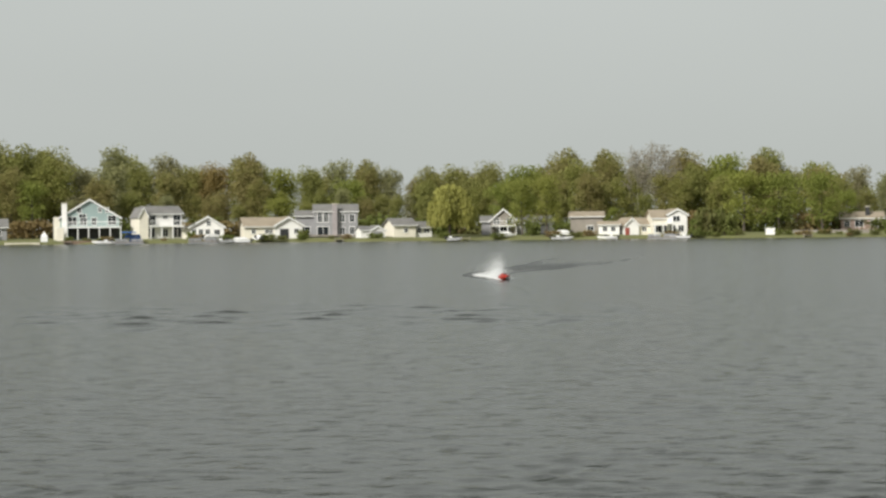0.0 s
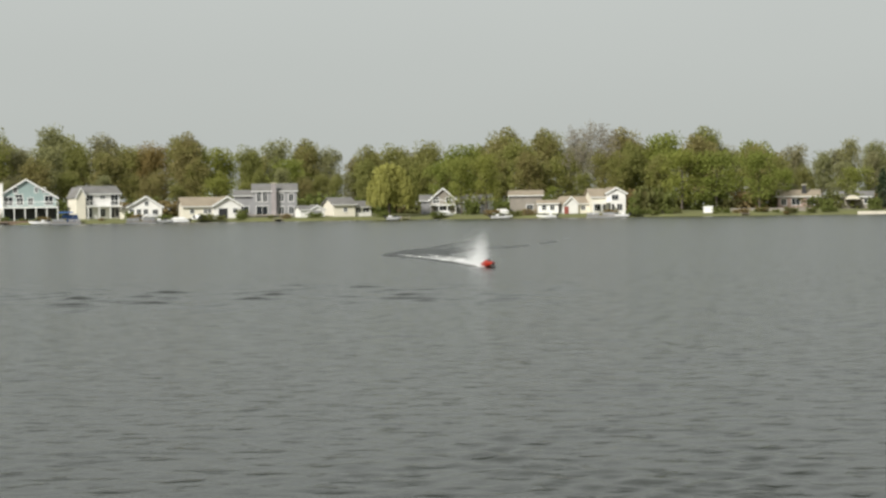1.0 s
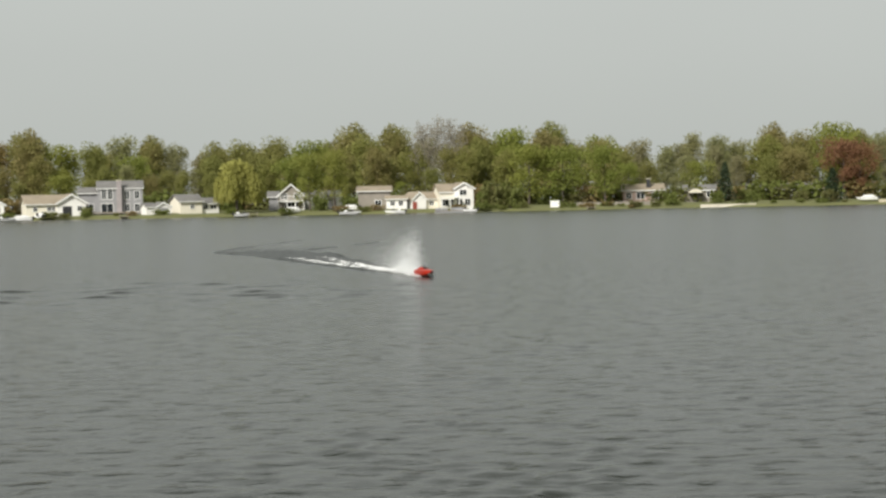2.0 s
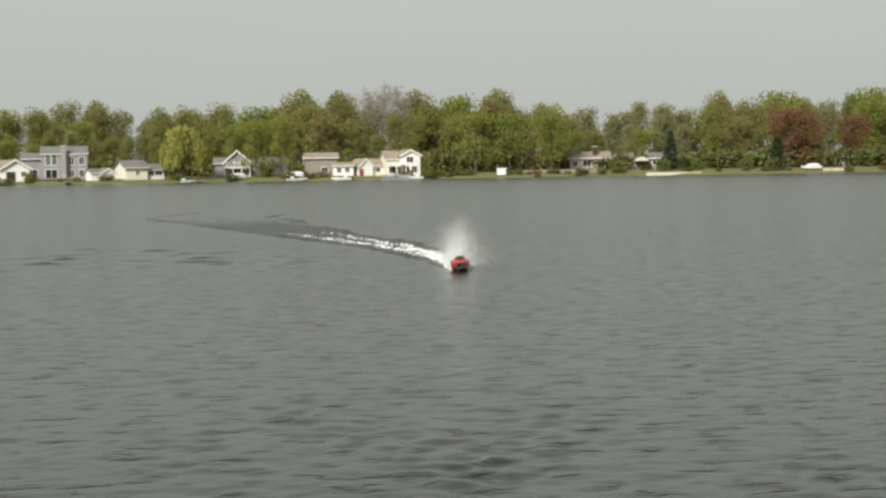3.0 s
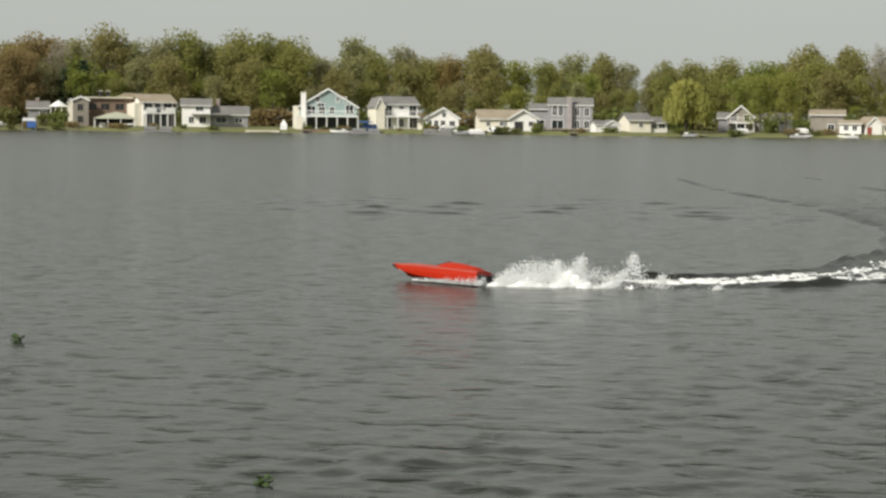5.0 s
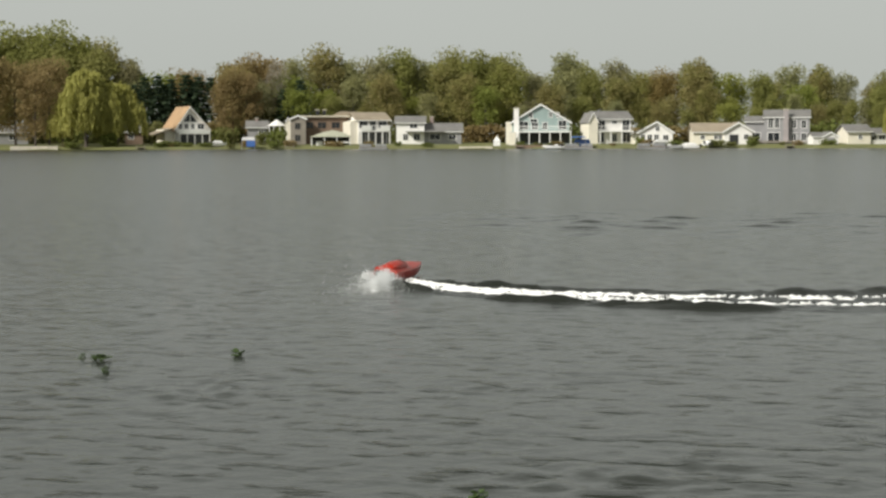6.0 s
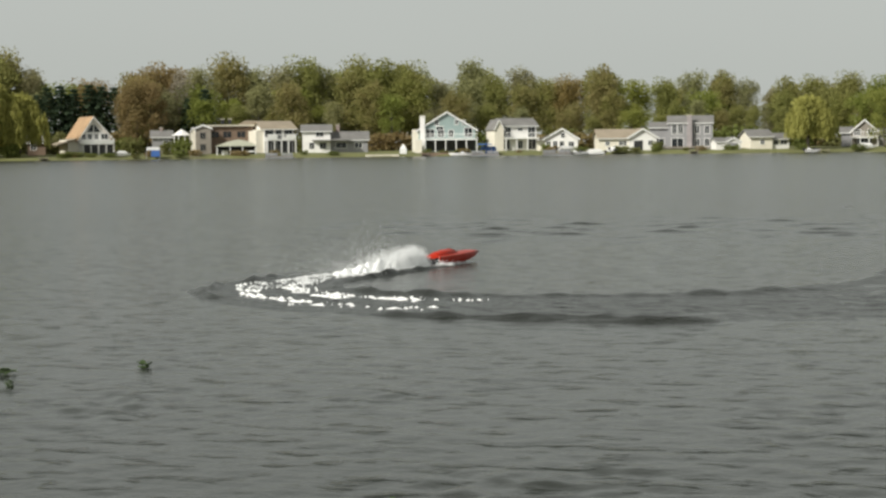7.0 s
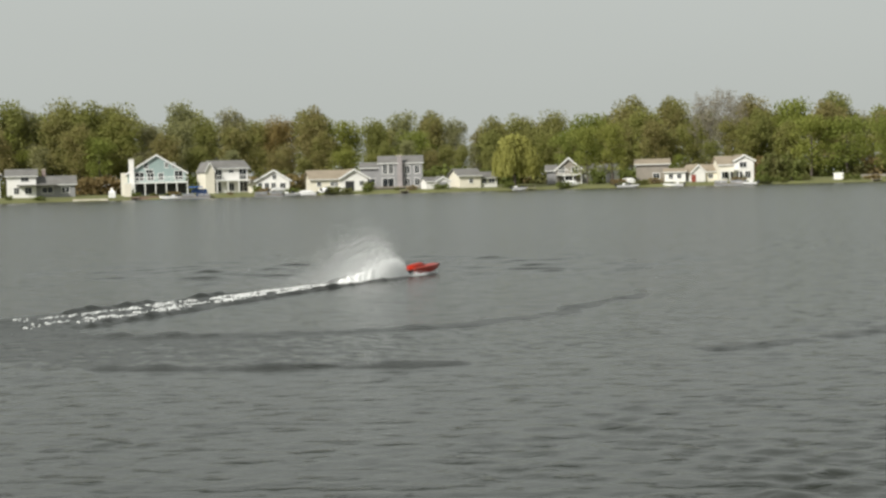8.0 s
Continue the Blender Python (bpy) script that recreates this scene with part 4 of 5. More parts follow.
def pontoon_boat(m, label, canopy=None):
    b = thing("pontoon_boat", m, label, "boat", "boats along the far bank")
    for y in (-0.95, 0.95):
        part("pontoon", rod(bmesh.new(), (-2.6, y, 0.2), (2.6, y, 0.2), 0.28, 0.28, 10), METAL, b)
    part("deck", boxed(-2.6, 2.6, -1.2, 1.2, 0.45, 0.55), WOOD, b)
    f = bmesh.new()
    for y in (-1.18, 1.14):
        for x in (-2.5, -1.3, 0.4, 1.5):
            box(f, x, x + 1.0, y, y + 0.04, 0.6, 1.02)
        box(f, -2.5, 2.5, y, y + 0.04, 1.06, 1.1)
    box(f, -2.5, -2.46, -1.1, 1.1, 0.56, 1.1)
    part("fence", f, METAL, b)
    part("seat", boxed(-2.3, -1.2, -1.0, 1.0, 0.56, 1.0, bevel=0.06), HULLWHITE, b)
    if canopy:
        c = part("canopy", prism(bmesh.new(), [(-1.6, 2.2), (1.4, 2.2), (1.0, 2.42), (-1.2, 2.42)], -1.15, 1.15), canopy, b)
        for x in (-1.4, 1.2):
            for y in (-1.05, 1.0):
                part("pole", boxed(x, x + 0.05, y, y + 0.05, 0.56, 2.2), METAL, c)
    return b


def boat_site(az, back, turn=0.0, z=0.0):
    r = SHORE + back
    return pose(r * math.sin(radians(az)), r * math.cos(radians(az)), (land(back) if back > 0 else -0.15) + z, 0, 0, -az + turn)


def dock(az, length, label):
    d = thing("dock", boat_site(az, 0.5, 0, 0), label, "dock", "docks along the far bank")
    z = -0.05 - land(0.5) + 0.45
    for i in range(int(length / 0.4)):
        part("plank", boxed(-0.7, 0.7, -0.4 * i - 0.19, -0.4 * i + 0.19, z, z + 0.06), WOOD, d)
    for i in range(3):
        for x in (-0.76, 0.76):
            part("post", boxed(x - 0.05, x + 0.05, -length * i / 2.2 - 0.05, -length * i / 2.2 + 0.05, z - 1.2, z + 0.35), WOOD, d)
    return d


W1 = "white motorboat pulled up along the grassy bank"
for az, back, turn, length, cover in (
        (-6.27, -2.5, 8, 5.2, None), (-5.81, -2, 172, 5.0, HULLWHITE), (-6.63, 3, 20, 4.6, HULLWHITE), (-9.56, -2, 10, 4.4, None), (-10.21, -2, 175, 4.2, None),
        (-21.08, 3, 0, 3.6, HULLWHITE), (4.75, -2, 0, 4.8, None), (6.21, -2.2, 180, 4.4, None), (2.90, 3, 10, 4.4, HULLWHITE), (4.70, 7, 170, 4.8, HULLWHITE),
        (21.44, 7, 175, 4.6, HULLWHITE), (1.23, -2, 4, 3.4, None), (-5.09, 2, 60, 4.8, None), (8.57, -2, 175, 4.4, None)):
    moored_boat(boat_site(az, back, turn, 0.05), W1 if back > 0 else "white motorboat moored at the water's edge", length, cover)
for az, turn, can in ((-16.07, 0, None), (-7.00, 5, None), (-9.34, 0, BLUE), (7.98, 3, None)):
    pontoon_boat(boat_site(az, -3, turn), "white pontoon boat moored at the far bank" if not can else "pontoon boat under a blue canopy", can)
for az, length, label in ((-23.59, 5, "weathered wooden dock below the willow"), (-2.57, 4, "weathered dock before the grey house"), (-6.81, 5, "narrow plank dock among moored boats"), (-18.79, 4, "short weathered plank dock at the bank"), (1.59, 4, "short weathered plank dock at the bank"), (12.64, 4, "low pale plank dock at the bank"), (-11.32, 4, "plank dock before the lawn")):
    dock(az, length, label)


def boat_lift(az, back, w, h, cover, label):
    b = thing("boat_lift", boat_site(az, back, 0, 0), label, "boat lift", "boat lifts along the far bank")
    part("cover", prism(bmesh.new(), [(-w / 2, h - 0.6), (w / 2, h - 0.6), (w / 2 - 0.2, h), (-w / 2 + 0.2, h)], -1.4, 1.4), cover, b)
    for x in (-w / 2 + 0.05, w / 2 - 0.05):
        for y in (-1.3, 1.3):
            part("post", boxed(x - 0.05, x + 0.05, y - 0.05, y + 0.05, -0.4, h - 0.6), METAL, b)
    part("curtain", boxed(-w / 2 + 0.9, w / 2, -1.36, -1.32, 0.2, h - 0.604), BLUE if cover is HULLWHITE else cover, b)
    return b


boat_lift(-20.13, 0.5, 2.5, 2.0, HULLWHITE, "white-topped boat lift with blue curtain at the bank")
boat_lift(-9.23, -1.0, 3.0, 1.9, BLUE, "boat lift under a blue tarpaulin cover")


def tent(az, back, w, h, mat, label):
    t = thing("canopy_tent", site(az, back), label, "tent")
    c = bmesh.new()
    bmesh.ops.create_cone(c, cap_ends=True, segments=4, radius1=w * 0.72, radius2=0.05, depth=h * 0.5, matrix=Matrix.Translation((0, 0, h * 0.75)) @ Matrix.Rotation(radians(45), 4, "Z"))
    part("top", c, mat, t)
    part("side", boxed(-w / 2, w / 2, -w / 2, w / 2, 0, h * 0.496), mat, t)
    return t


tent(-12.02, 6, 1.3, 1.9, HULLWHITE, "white tent-shaped boat cover on the lawn")
t = thing("storage_box", site(11.46, 6), "white storage box on the bank", "box")
part("body", boxed(-0.9, 0.9, -0.6, 0.6, 0, 1.2, bevel=0.05), WHITE, t)
part("lid", boxed(-0.95, 0.95, -0.65, 0.65, 1.204, 1.32, bevel=0.03), TRIM, t)
t = thing("storage_box", site(-11.52, 8), "cream garden locker beside the teal house", "box")
part("body", boxed(-0.7, 0.7, -0.5, 0.5, 0, 2.5, bevel=0.05), CREAM, t)
part("lid", boxed(-0.75, 0.75, -0.55, 0.55, 2.504, 2.62, bevel=0.03), TRIM, t)


def bank_wall(a0, a1, back, height, mat, label):
    w = thing("retaining_wall", site((a0 + a1) / 2, back), label, "wall")
    half = (SHORE + back) * radians(a1 - a0) / 2
    n = max(3, int(half * 2 / 1.6))
    for i in range(n):
        x0, x1 = -half + 2 * half * i / n, -half + 2 * half * (i + 1) / n
        part("block", boxed(x0 + 0.02, x1 - 0.02, -0.25, 0.25, -0.9, height, bevel=0.03), mat, w)
    return w


bank_wall(16.17, 17.95, 0.6, 0.3, STONE, "low pale concrete retaining wall along the water")
bank_wall(12.09, 14.76, 13, 0.6, TAUPE, "low stone wall across the lawn")
bank_wall(-27.68, -26.19, 0.8, 0.4, STONE, "pale stony edge of the wooded bank")
bank_wall(21.79, 22.62, 2.5, 0.5, SAND, "sandy strip at the edge of the lawn")
bank_wall(-13.26, -12.15, 0.8, 0.1, STONE, "low pale edging along the lawn")
bank_wall(-11.41, -10.30, 1.0, 0.3, BROWNWALL, "brown timber retaining wall below the teal house")


# ---- floating weeds near the camera ----
def weed(x, y, seed, size):
    rng = random.Random(seed)
    w = thing("floating_weed", pose(x, y, 0.0), "small clump of green leafy weed floating on the water", "plant", "floating weeds")
    for i in range(16):
        bm = bmesh.new()
        a = rng.uniform(0, 6.283)
        d = Vector((math.cos(a), math.sin(a), rng.uniform(0.1, 0.7))).normalized()
        side = d.cross(Vector((0, 0, 1))).normalized()
        L, b = 0.7 * size * rng.uniform(0.6, 1.2), size * 0.26
        base = Vector((rng.uniform(-1, 1) * size * 0.4, rng.uniform(-1, 1) * size * 0.4, rng.uniform(-0.01, 0.03)))
        pts = [base, base + d * L * 0.45 + side * b, base + d * L, base + d * L * 0.45 - side * b]
        lift = Vector((0, 0, 0.004))
        up = [bm.verts.new(p + lift) for p in pts]
        lo = [bm.verts.new(p) for p in pts]
        bm.faces.new(up)
        bm.faces.new(lo[::-1])
        for k in range(4):
            bm.faces.new((up[k], lo[k], lo[(k + 1) % 4], up[(k + 1) % 4]))
        part("leaf", bm, WEED, w)
    return w


weed(-5.79, 12.42, 1, 0.109)
weed(-4.84, 12.92, 2, 0.077)
weed(-5.45, 11.8, 3, 0.051)
weed(-6.0, 12.55, 5, 0.032)
weed(-1.80, 7.98, 4, 0.077)


# ---- the model speedboat ----
# bow to +y; lengths in metres
boat = thing("model_speedboat", pose(0, 0, 0), "red radio-controlled model speedboat racing over the lake", "model boat")
LENGTH = 1.27
STATIONS = [  # along, half beam, keel, chine, sheer
    (0.0, 0.145, 0.0, 0.035, 0.145), (0.15, 0.152, 0.0, 0.036, 0.15), (0.35, 0.155, 0.0, 0.04, 0.155), (0.55, 0.146, 0.004, 0.05, 0.16),
    (0.7, 0.12, 0.016, 0.066, 0.163), (0.82, 0.084, 0.046, 0.09, 0.164), (0.92, 0.042, 0.092, 0.118, 0.162), (1.0, 0.004, 0.147, 0.151, 0.158),
]


def loft(points, close=False):
    bm = bmesh.new()
    rows = [[bm.verts.new(p) for p in row] for row in points]
    for a, b in zip(rows, rows[1:]):
        for j in range(len(a) - 1):
            bm.faces.new((a[j], a[j + 1], b[j + 1], b[j]))
    if close:
        bm.faces.new(rows[0])
        bm.faces.new(rows[-1][::-1])
    bmesh.ops.recalc_face_normals(bm, faces=bm.faces)
    return bm


def along(u):
    return (u - 0.5) * LENGTH


hull = part("hull", loft([[(-b * 0.9, along(u), c), (-b, along(u), (c + s) / 2), (-b, along(u), s), (-b * 0.86, along(u), s + 0.012), (0, along(u), s + 0.03 * min(1, b / 0.1)), (b * 0.86, along(u), s + 0.012), (b, along(u), s), (b, along(u), (c + s) / 2), (b * 0.9, along(u), c), (0, along(u), k)]
                          for u, b, k, c, s in STATIONS], True), RED, boat, "glossy red hull sides and deck", smooth=False)
part("hull_bottom", loft([[(-b * 0.9 - 0.001, along(u), c - 0.002), (0, along(u), k - 0.003), (b * 0.9 + 0.001, along(u), c - 0.002)] for u, b, k, c, s in STATIONS[5:7]]), HULLWHITE, boat, "white forefoot under the bow")
# the rails' pale colour puts in the highlight along the deck edge
for sgn in (-1, 1):
    part("rub_rail", loft([[(sgn * (b + 0.001), along(u), s - 0.004), (sgn * (b + 0.005), along(u), s - 0.001), (sgn * (b + 0.001), along(u), s + 0.004)] for u, b, k, c, s in STATIONS[:-1]]), EDGEHIGHLIGHT, boat, "thin rub rail coloured as the pale highlight along the deck edge")
part("bow_bumper", loft([[(-b - 0.003, along(u), c - 0.003), (-b - 0.003, along(u), s + 0.002), (0, along(u), s + 0.02 * min(1, b / 0.1) + 0.004), (b + 0.003, along(u), s + 0.002), (b + 0.003, along(u), c - 0.003), (0, along(u), k - 0.004)] for u, b, k, c, s in ((0.955, 0.025, 0.116, 0.132, 0.16), (1.003, 0.005, 0.146, 0.15, 0.159))], True), DARK, boat, "black bow bumper")
cowl_rows = []
for u, w, hgt in ((0.015, 0.06, 0.008), (0.1, 0.095, 0.04), (0.22, 0.1, 0.062), (0.36, 0.098, 0.07), (0.43, 0.085, 0.05), (0.5, 0.06, 0.01)):
    cowl_rows.append([(w * math.cos(a), along(u), 0.168 + hgt * math.sin(a) ** 0.7) for a in [math.pi * i / 8 for i in range(9)]])
cowl = part("cowl", loft(cowl_rows, True), COWLRED, boat, "raised red engine cowl", smooth=True)
part("windscreen", loft([[(0.8 * x, y + 0.012, z + 0.006) for x, y, z in row[2:7]] for row in cowl_rows[3:6]]), DARK, cowl)
part("transom", boxed(-0.13, 0.13, along(0) - 0.012, along(0) - 0.002, 0.03, 0.122, bevel=0.003), DARK, boat, "dark transom plate")
part("rudder", boxed(0.05, 0.058, along(0) - 0.09, along(0) - 0.05, -0.07, 0.06), METAL, boat)
part("strut", boxed(-0.012, 0.012, along(0) - 0.07, along(0) - 0.012, -0.02, 0.04), METAL, boat)
prop = bmesh.new()
for i in range(3):
    a = i * 2.094
    box(prop, -0.008, 0.008, -0.004, 0.004, 0.004, 0.035)
    bmesh.ops.rotate(prop, verts=prop.verts, cent=(0, 0, 0), matrix=Matrix.Rotation(2.094, 3, "Y"))
bmesh.ops.translate(prop, verts=prop.verts, vec=(0, along(0) - 0.085, 0.0))
part("propeller", prop, METAL, boat)
for x in (-0.09, 0.09):
    part("trim_tab", boxed(x - 0.03, x + 0.03, along(0) - 0.06, along(0) - 0.013, 0.012, 0.017), METAL, boat)
part("exhaust", rod(bmesh.new(), (0.1, along(0.06), 0.15), (0.1, along(-0.06), 0.11), 0.014, 0.014, 8), DARK, boat)
part("antenna", rod(bmesh.new(), (-0.06, along(0.16), 0.19), (-0.07, along(0.12), 0.3), 0.0025, 0.0015, 5), DARK, boat)


def droplets(points):
    """Many small drops, each a four-sided grain."""
    axes = np.array([(1, 1, 1), (-1, -1, 1), (-1, 1, -1), (1, -1, -1)], float) * 0.75
    tris = [(0, 1, 3), (0, 2, 1), (0, 3, 2), (1, 2, 3)]
    vs, fs = [], []
    for p, s in points:
        base = len(vs)
        vs.extend((np.array(p) + axes * s).tolist())
        fs.extend([tuple(base + i for i in t) for t in tris])
    me = bpy.data.meshes.new("drops")
    me.from_pydata(vs, [], fs)
    me.materials.append(FOAM)
    return me


spray_rng = random.Random(9)


def jets(count, drops, length, height, width, size, seed, spread=0.05):
    """Spray thrown up behind the transom: arcs of drops of uneven reach, widening and thinning as they fly."""
    rng = random.Random(seed)
    out = []
    for _ in range(count):
        reach, top = length * rng.uniform(0.35, 1.0), height * rng.uniform(0.45, 1.0) ** 2.4
        side = rng.gauss(0, width)
        turn = rng.gauss(0, 0.06)
        for _ in range(int(drops / count)):
            u = rng.random() ** 1.25
            rise = 4 * top * u * (1 - u) * (1.25 - 0.5 * u)
            thick = spread * (0.25 + 1.6 * u)
            z = rise + rng.gauss(0, thick) - rng.random() ** 3 * rise * 0.9
            x = side * (0.2 + u) + turn * u * reach + rng.gauss(0, thick)
            out.append(((x, -u * reach + rng.gauss(0, thick), abs(z)), size * rng.uniform(0.4, 1.25) * (1.1 - 0.4 * u)))
    return out


def spray_part(name, points, label, at):
    ob = new(name, droplets(points))
    ob.parent = boat
    ob.matrix_basis = pose(*at)
    return tagged(ob, label, kind="stuff")


stern = (0, along(0) - 0.02, 0.0)


def mound(length, width, height, seed):
    """A lumpy heap of white water behind the transom, ragged along its crest and edges."""
    rng = random.Random(seed)
    lumps = [(rng.uniform(0, 6.28), rng.uniform(5, 26), rng.uniform(-9, 9)) for _ in range(9)]
    bm, rows, n, m = bmesh.new(), [], 90, 20
    for i in range(n + 1):
        u = i / n
        rise = min(1, (u + 0.02) / 0.36) ** 0.75 * (1 - u) ** 0.6
        row = []
        for j in range(m + 1):
            v = 2 * j / m - 1
            bump = sum(math.sin(p + f * u * length + g * v) for p, f, g in lumps) / 9
            w = width * (0.55 + 0.9 * u) * (1 + 0.35 * bump)
            z = height * rise * max(0, 1 - v * v) ** 0.6 * (1 + 1.1 * bump + rng.gauss(0, 0.1)) - 0.02 * abs(v)
            row.append(bm.verts.new((v * w, -u * length + rng.gauss(0, 0.008), z)))
        rows.append(row)
    for p, q in zip(rows, rows[1:]):
        for j in range(m):
            bm.faces.new((p[j], p[j + 1], q[j + 1], q[j]))
    bmesh.ops.recalc_face_normals(bm, faces=bm.faces)
    return bm


foam_mound = part("foam_mound", mound(2.5, 0.16, 0.22, 2), HEAP, boat, "heaped white water behind the transom")
foam_mound.matrix_basis = pose(*stern)
stern_spray = spray_part("stern_spray", jets(80, 52000, 2.5, 0.38, 0.12, 0.0046, 3, 0.03), "white foaming stern spray", stern)
for sgn in (-1, 1):
    sheet = []
    for _ in range(1300):
        u = spray_rng.random() ** 1.7
        sheet.append(((sgn * (0.15 + 0.1 * (1 - u) * spray_rng.random()), along(-0.12 + 0.8 * u), abs(spray_rng.gauss(0, 0.03)) * (1.3 - u) + 0.002), 0.006 * spray_rng.uniform(0.5, 1.3)))
    spray_part("side_spray", sheet, "white spray along the chine", (0, 0, 0.0))
rooster = spray_part("rooster_tail", jets(110, 32000, 2.4, 1.3, 0.15, 0.0045, 4, 0.07), "tall fine white rooster tail of spray", stern)
mist = spray_part("drifting_mist", jets(120, 100000, 4.6, 1.05, 0.2, 0.0027, 6, 0.15), "thin drifting spray mist", (0, along(0) - 0.3, 0.0))


def plumes(seed):
    """A few ragged fingers of water thrown off the wake."""
    rng = random.Random(seed)
    out = []
    for y, x, top, lean in ((-1.0, 0.05, 0.42, 0.1), (-1.25, -0.1, 0.3, -0.12), (-1.75, 0.1, 0.5, 0.32), (-1.95, 0.0, 0.3, 0.2), (-2.5, -0.05, 0.24, 0.15), (-0.7, 0.1, 0.34, 0.05)):
        for _ in range(900):
            u = rng.random() ** 0.8
            thick = 0.11 * (1 - 0.8 * u)
            out.append(((x + rng.gauss(0, thick * 0.7), y + lean * u - 0.12 * u * u + rng.gauss(0, thick), top * u + rng.gauss(0, 0.02)), 0.006 * rng.uniform(0.5, 1.3)))
    return out


slide = spray_part("slide_spray", jets(26, 16000, 2.6, 0.16, 0.03, 0.0048, 12, 0.018), "thin white line of spray thrown out in the turn", (0, along(0), -0.4))
splash = spray_part("splash_plumes", plumes(8), "ragged fingers of thrown white water", (0, along(0), -0.6))


# ---- the boat's course over the lake ----
COURSE = [
    (-6.0, 14.2, 124), (-4.4, 10.6, 105), (-2.8, 7.4, 88.5), (-1.9, 5.1, 78.5), (-1.2, 3.3, 71.8), (-0.75, 2.55, 67.6), (-0.4, 2.6, 64.6),
    (0.0, 3.05, 60.94), (0.5, 3.48, 56.25), (1.0, 3.9, 51.5), (1.5, 4.5, 46.1), (2.0, 5.12, 40.6), (2.2, 5.33, 38.2), (2.6, 5.45, 33.6), (2.95, 5.22, 29.6),
    (3.3, 4.4, 25.5), (3.5, 3.75, 23.7), (4.0, 2.26, 21.0), (4.5, 0.1, 19.25), (5.0, -2.3, 18.8), (5.2, -3.15, 18.95), (5.5, -4.4, 19.3), (5.8, -5.35, 20.1),
    (6.05, -5.68, 21.05), (6.3, -5.6, 22.05), (6.5, -5.4, 22.9), (7.0, -4.6, 25.2), (7.5, -3.09, 28.85), (8.0, -1.14, 32.9), (8.5, 0.9, 37),
]
ct, cx, cy = (np.array(c) for c in zip(*COURSE))


def spline(t):
    """Catmull-Rom through the course's points."""
    i = int(np.clip(np.searchsorted(ct, t) - 1, 0, len(ct) - 2))
    out = []
    for c in (cx, cy):
        def slope(k):
            a, b = max(0, k - 1), min(len(ct) - 1, k + 1)
            return (c[b] - c[a]) / (ct[b] - ct[a])
        d = ct[i + 1] - ct[i]
        u = (t - ct[i]) / d
        out.append((2 * u ** 3 - 3 * u * u + 1) * c[i] + (u ** 3 - 2 * u * u + u) * d * slope(i) + (3 * u * u - 2 * u ** 3) * c[i + 1] + (u ** 3 - u * u) * d * slope(i + 1))
    return out


ts = np.arange(-6, 8.45, 0.02)
track = np.array([spline(t) for t in ts])
run = np.concatenate([[0], np.cumsum(np.hypot(*np.diff(track, axis=0).T))])


def on_course(s):
    """Place and heading (degrees, turned from +y to the left) after s metres."""
    s = max(0.3, min(s, run[-1] - 0.3))
    x, y = np.interp(s, run, track[:, 0]), np.interp(s, run, track[:, 1])
    x0, y0 = np.interp(s - 0.25, run, track[:, 0]), np.interp(s - 0.25, run, track[:, 1])
    x1, y1 = np.interp(s + 0.25, run, track[:, 0]), np.interp(s + 0.25, run, track[:, 1])
    return x, y, math.degrees(math.atan2(-(x1 - x0), y1 - y0))


def travelled(t):
    return float(np.interp(t, ts, run))


# ---- the wake: a train of foam and ridge pieces that follows the boat ----
wake = thing("boat_wake", pose(0, 0, 0), "white foam and dark ridged wake trailing the model boat", "wake", kind="stuff")


def foam_mesh(seed, width, count, size, middle):
    """Ragged low pads of foam on half a metre of track, most along its two edges as it ages."""
    rng = random.Random(seed)
    bm = bmesh.new()
    tufts = []
    for _ in range(6):
        x = rng.choice((-1, 1)) * width * rng.gauss(1, 0.18) if rng.random() > middle else rng.uniform(-1, 1) * width
        tufts.append((x, rng.uniform(-0.34, 0.34)))
    for _ in range(count):
        cx, cy = rng.choice(tufts)
        x, y = cx + rng.gauss(0, 0.035 + 0.06 * width), cy + rng.gauss(0, 0.09)
        s = size * rng.uniform(0.2, 1.0) ** 1.8 * 1.4
        a0, n, long = rng.uniform(0, 6.28), 7, rng.uniform(1.5, 4.5)
        rim = [bm.verts.new((x + s * rng.uniform(0.5, 1.4) * math.cos(a0 + k * 6.283 / n), y + long * s * rng.uniform(0.5, 1.4) * math.sin(a0 + k * 6.283 / n), -0.012)) for k in range(n)]
        top = bm.verts.new((x, y, 0.006 + s * rng.uniform(0.05, 0.22)))
        for k in range(n):
            bm.faces.new((rim[k], rim[(k + 1) % n], top))
    bmesh.ops.recalc_face_normals(bm, faces=bm.faces)
    return mesh_of("foam", bm, HEAP)


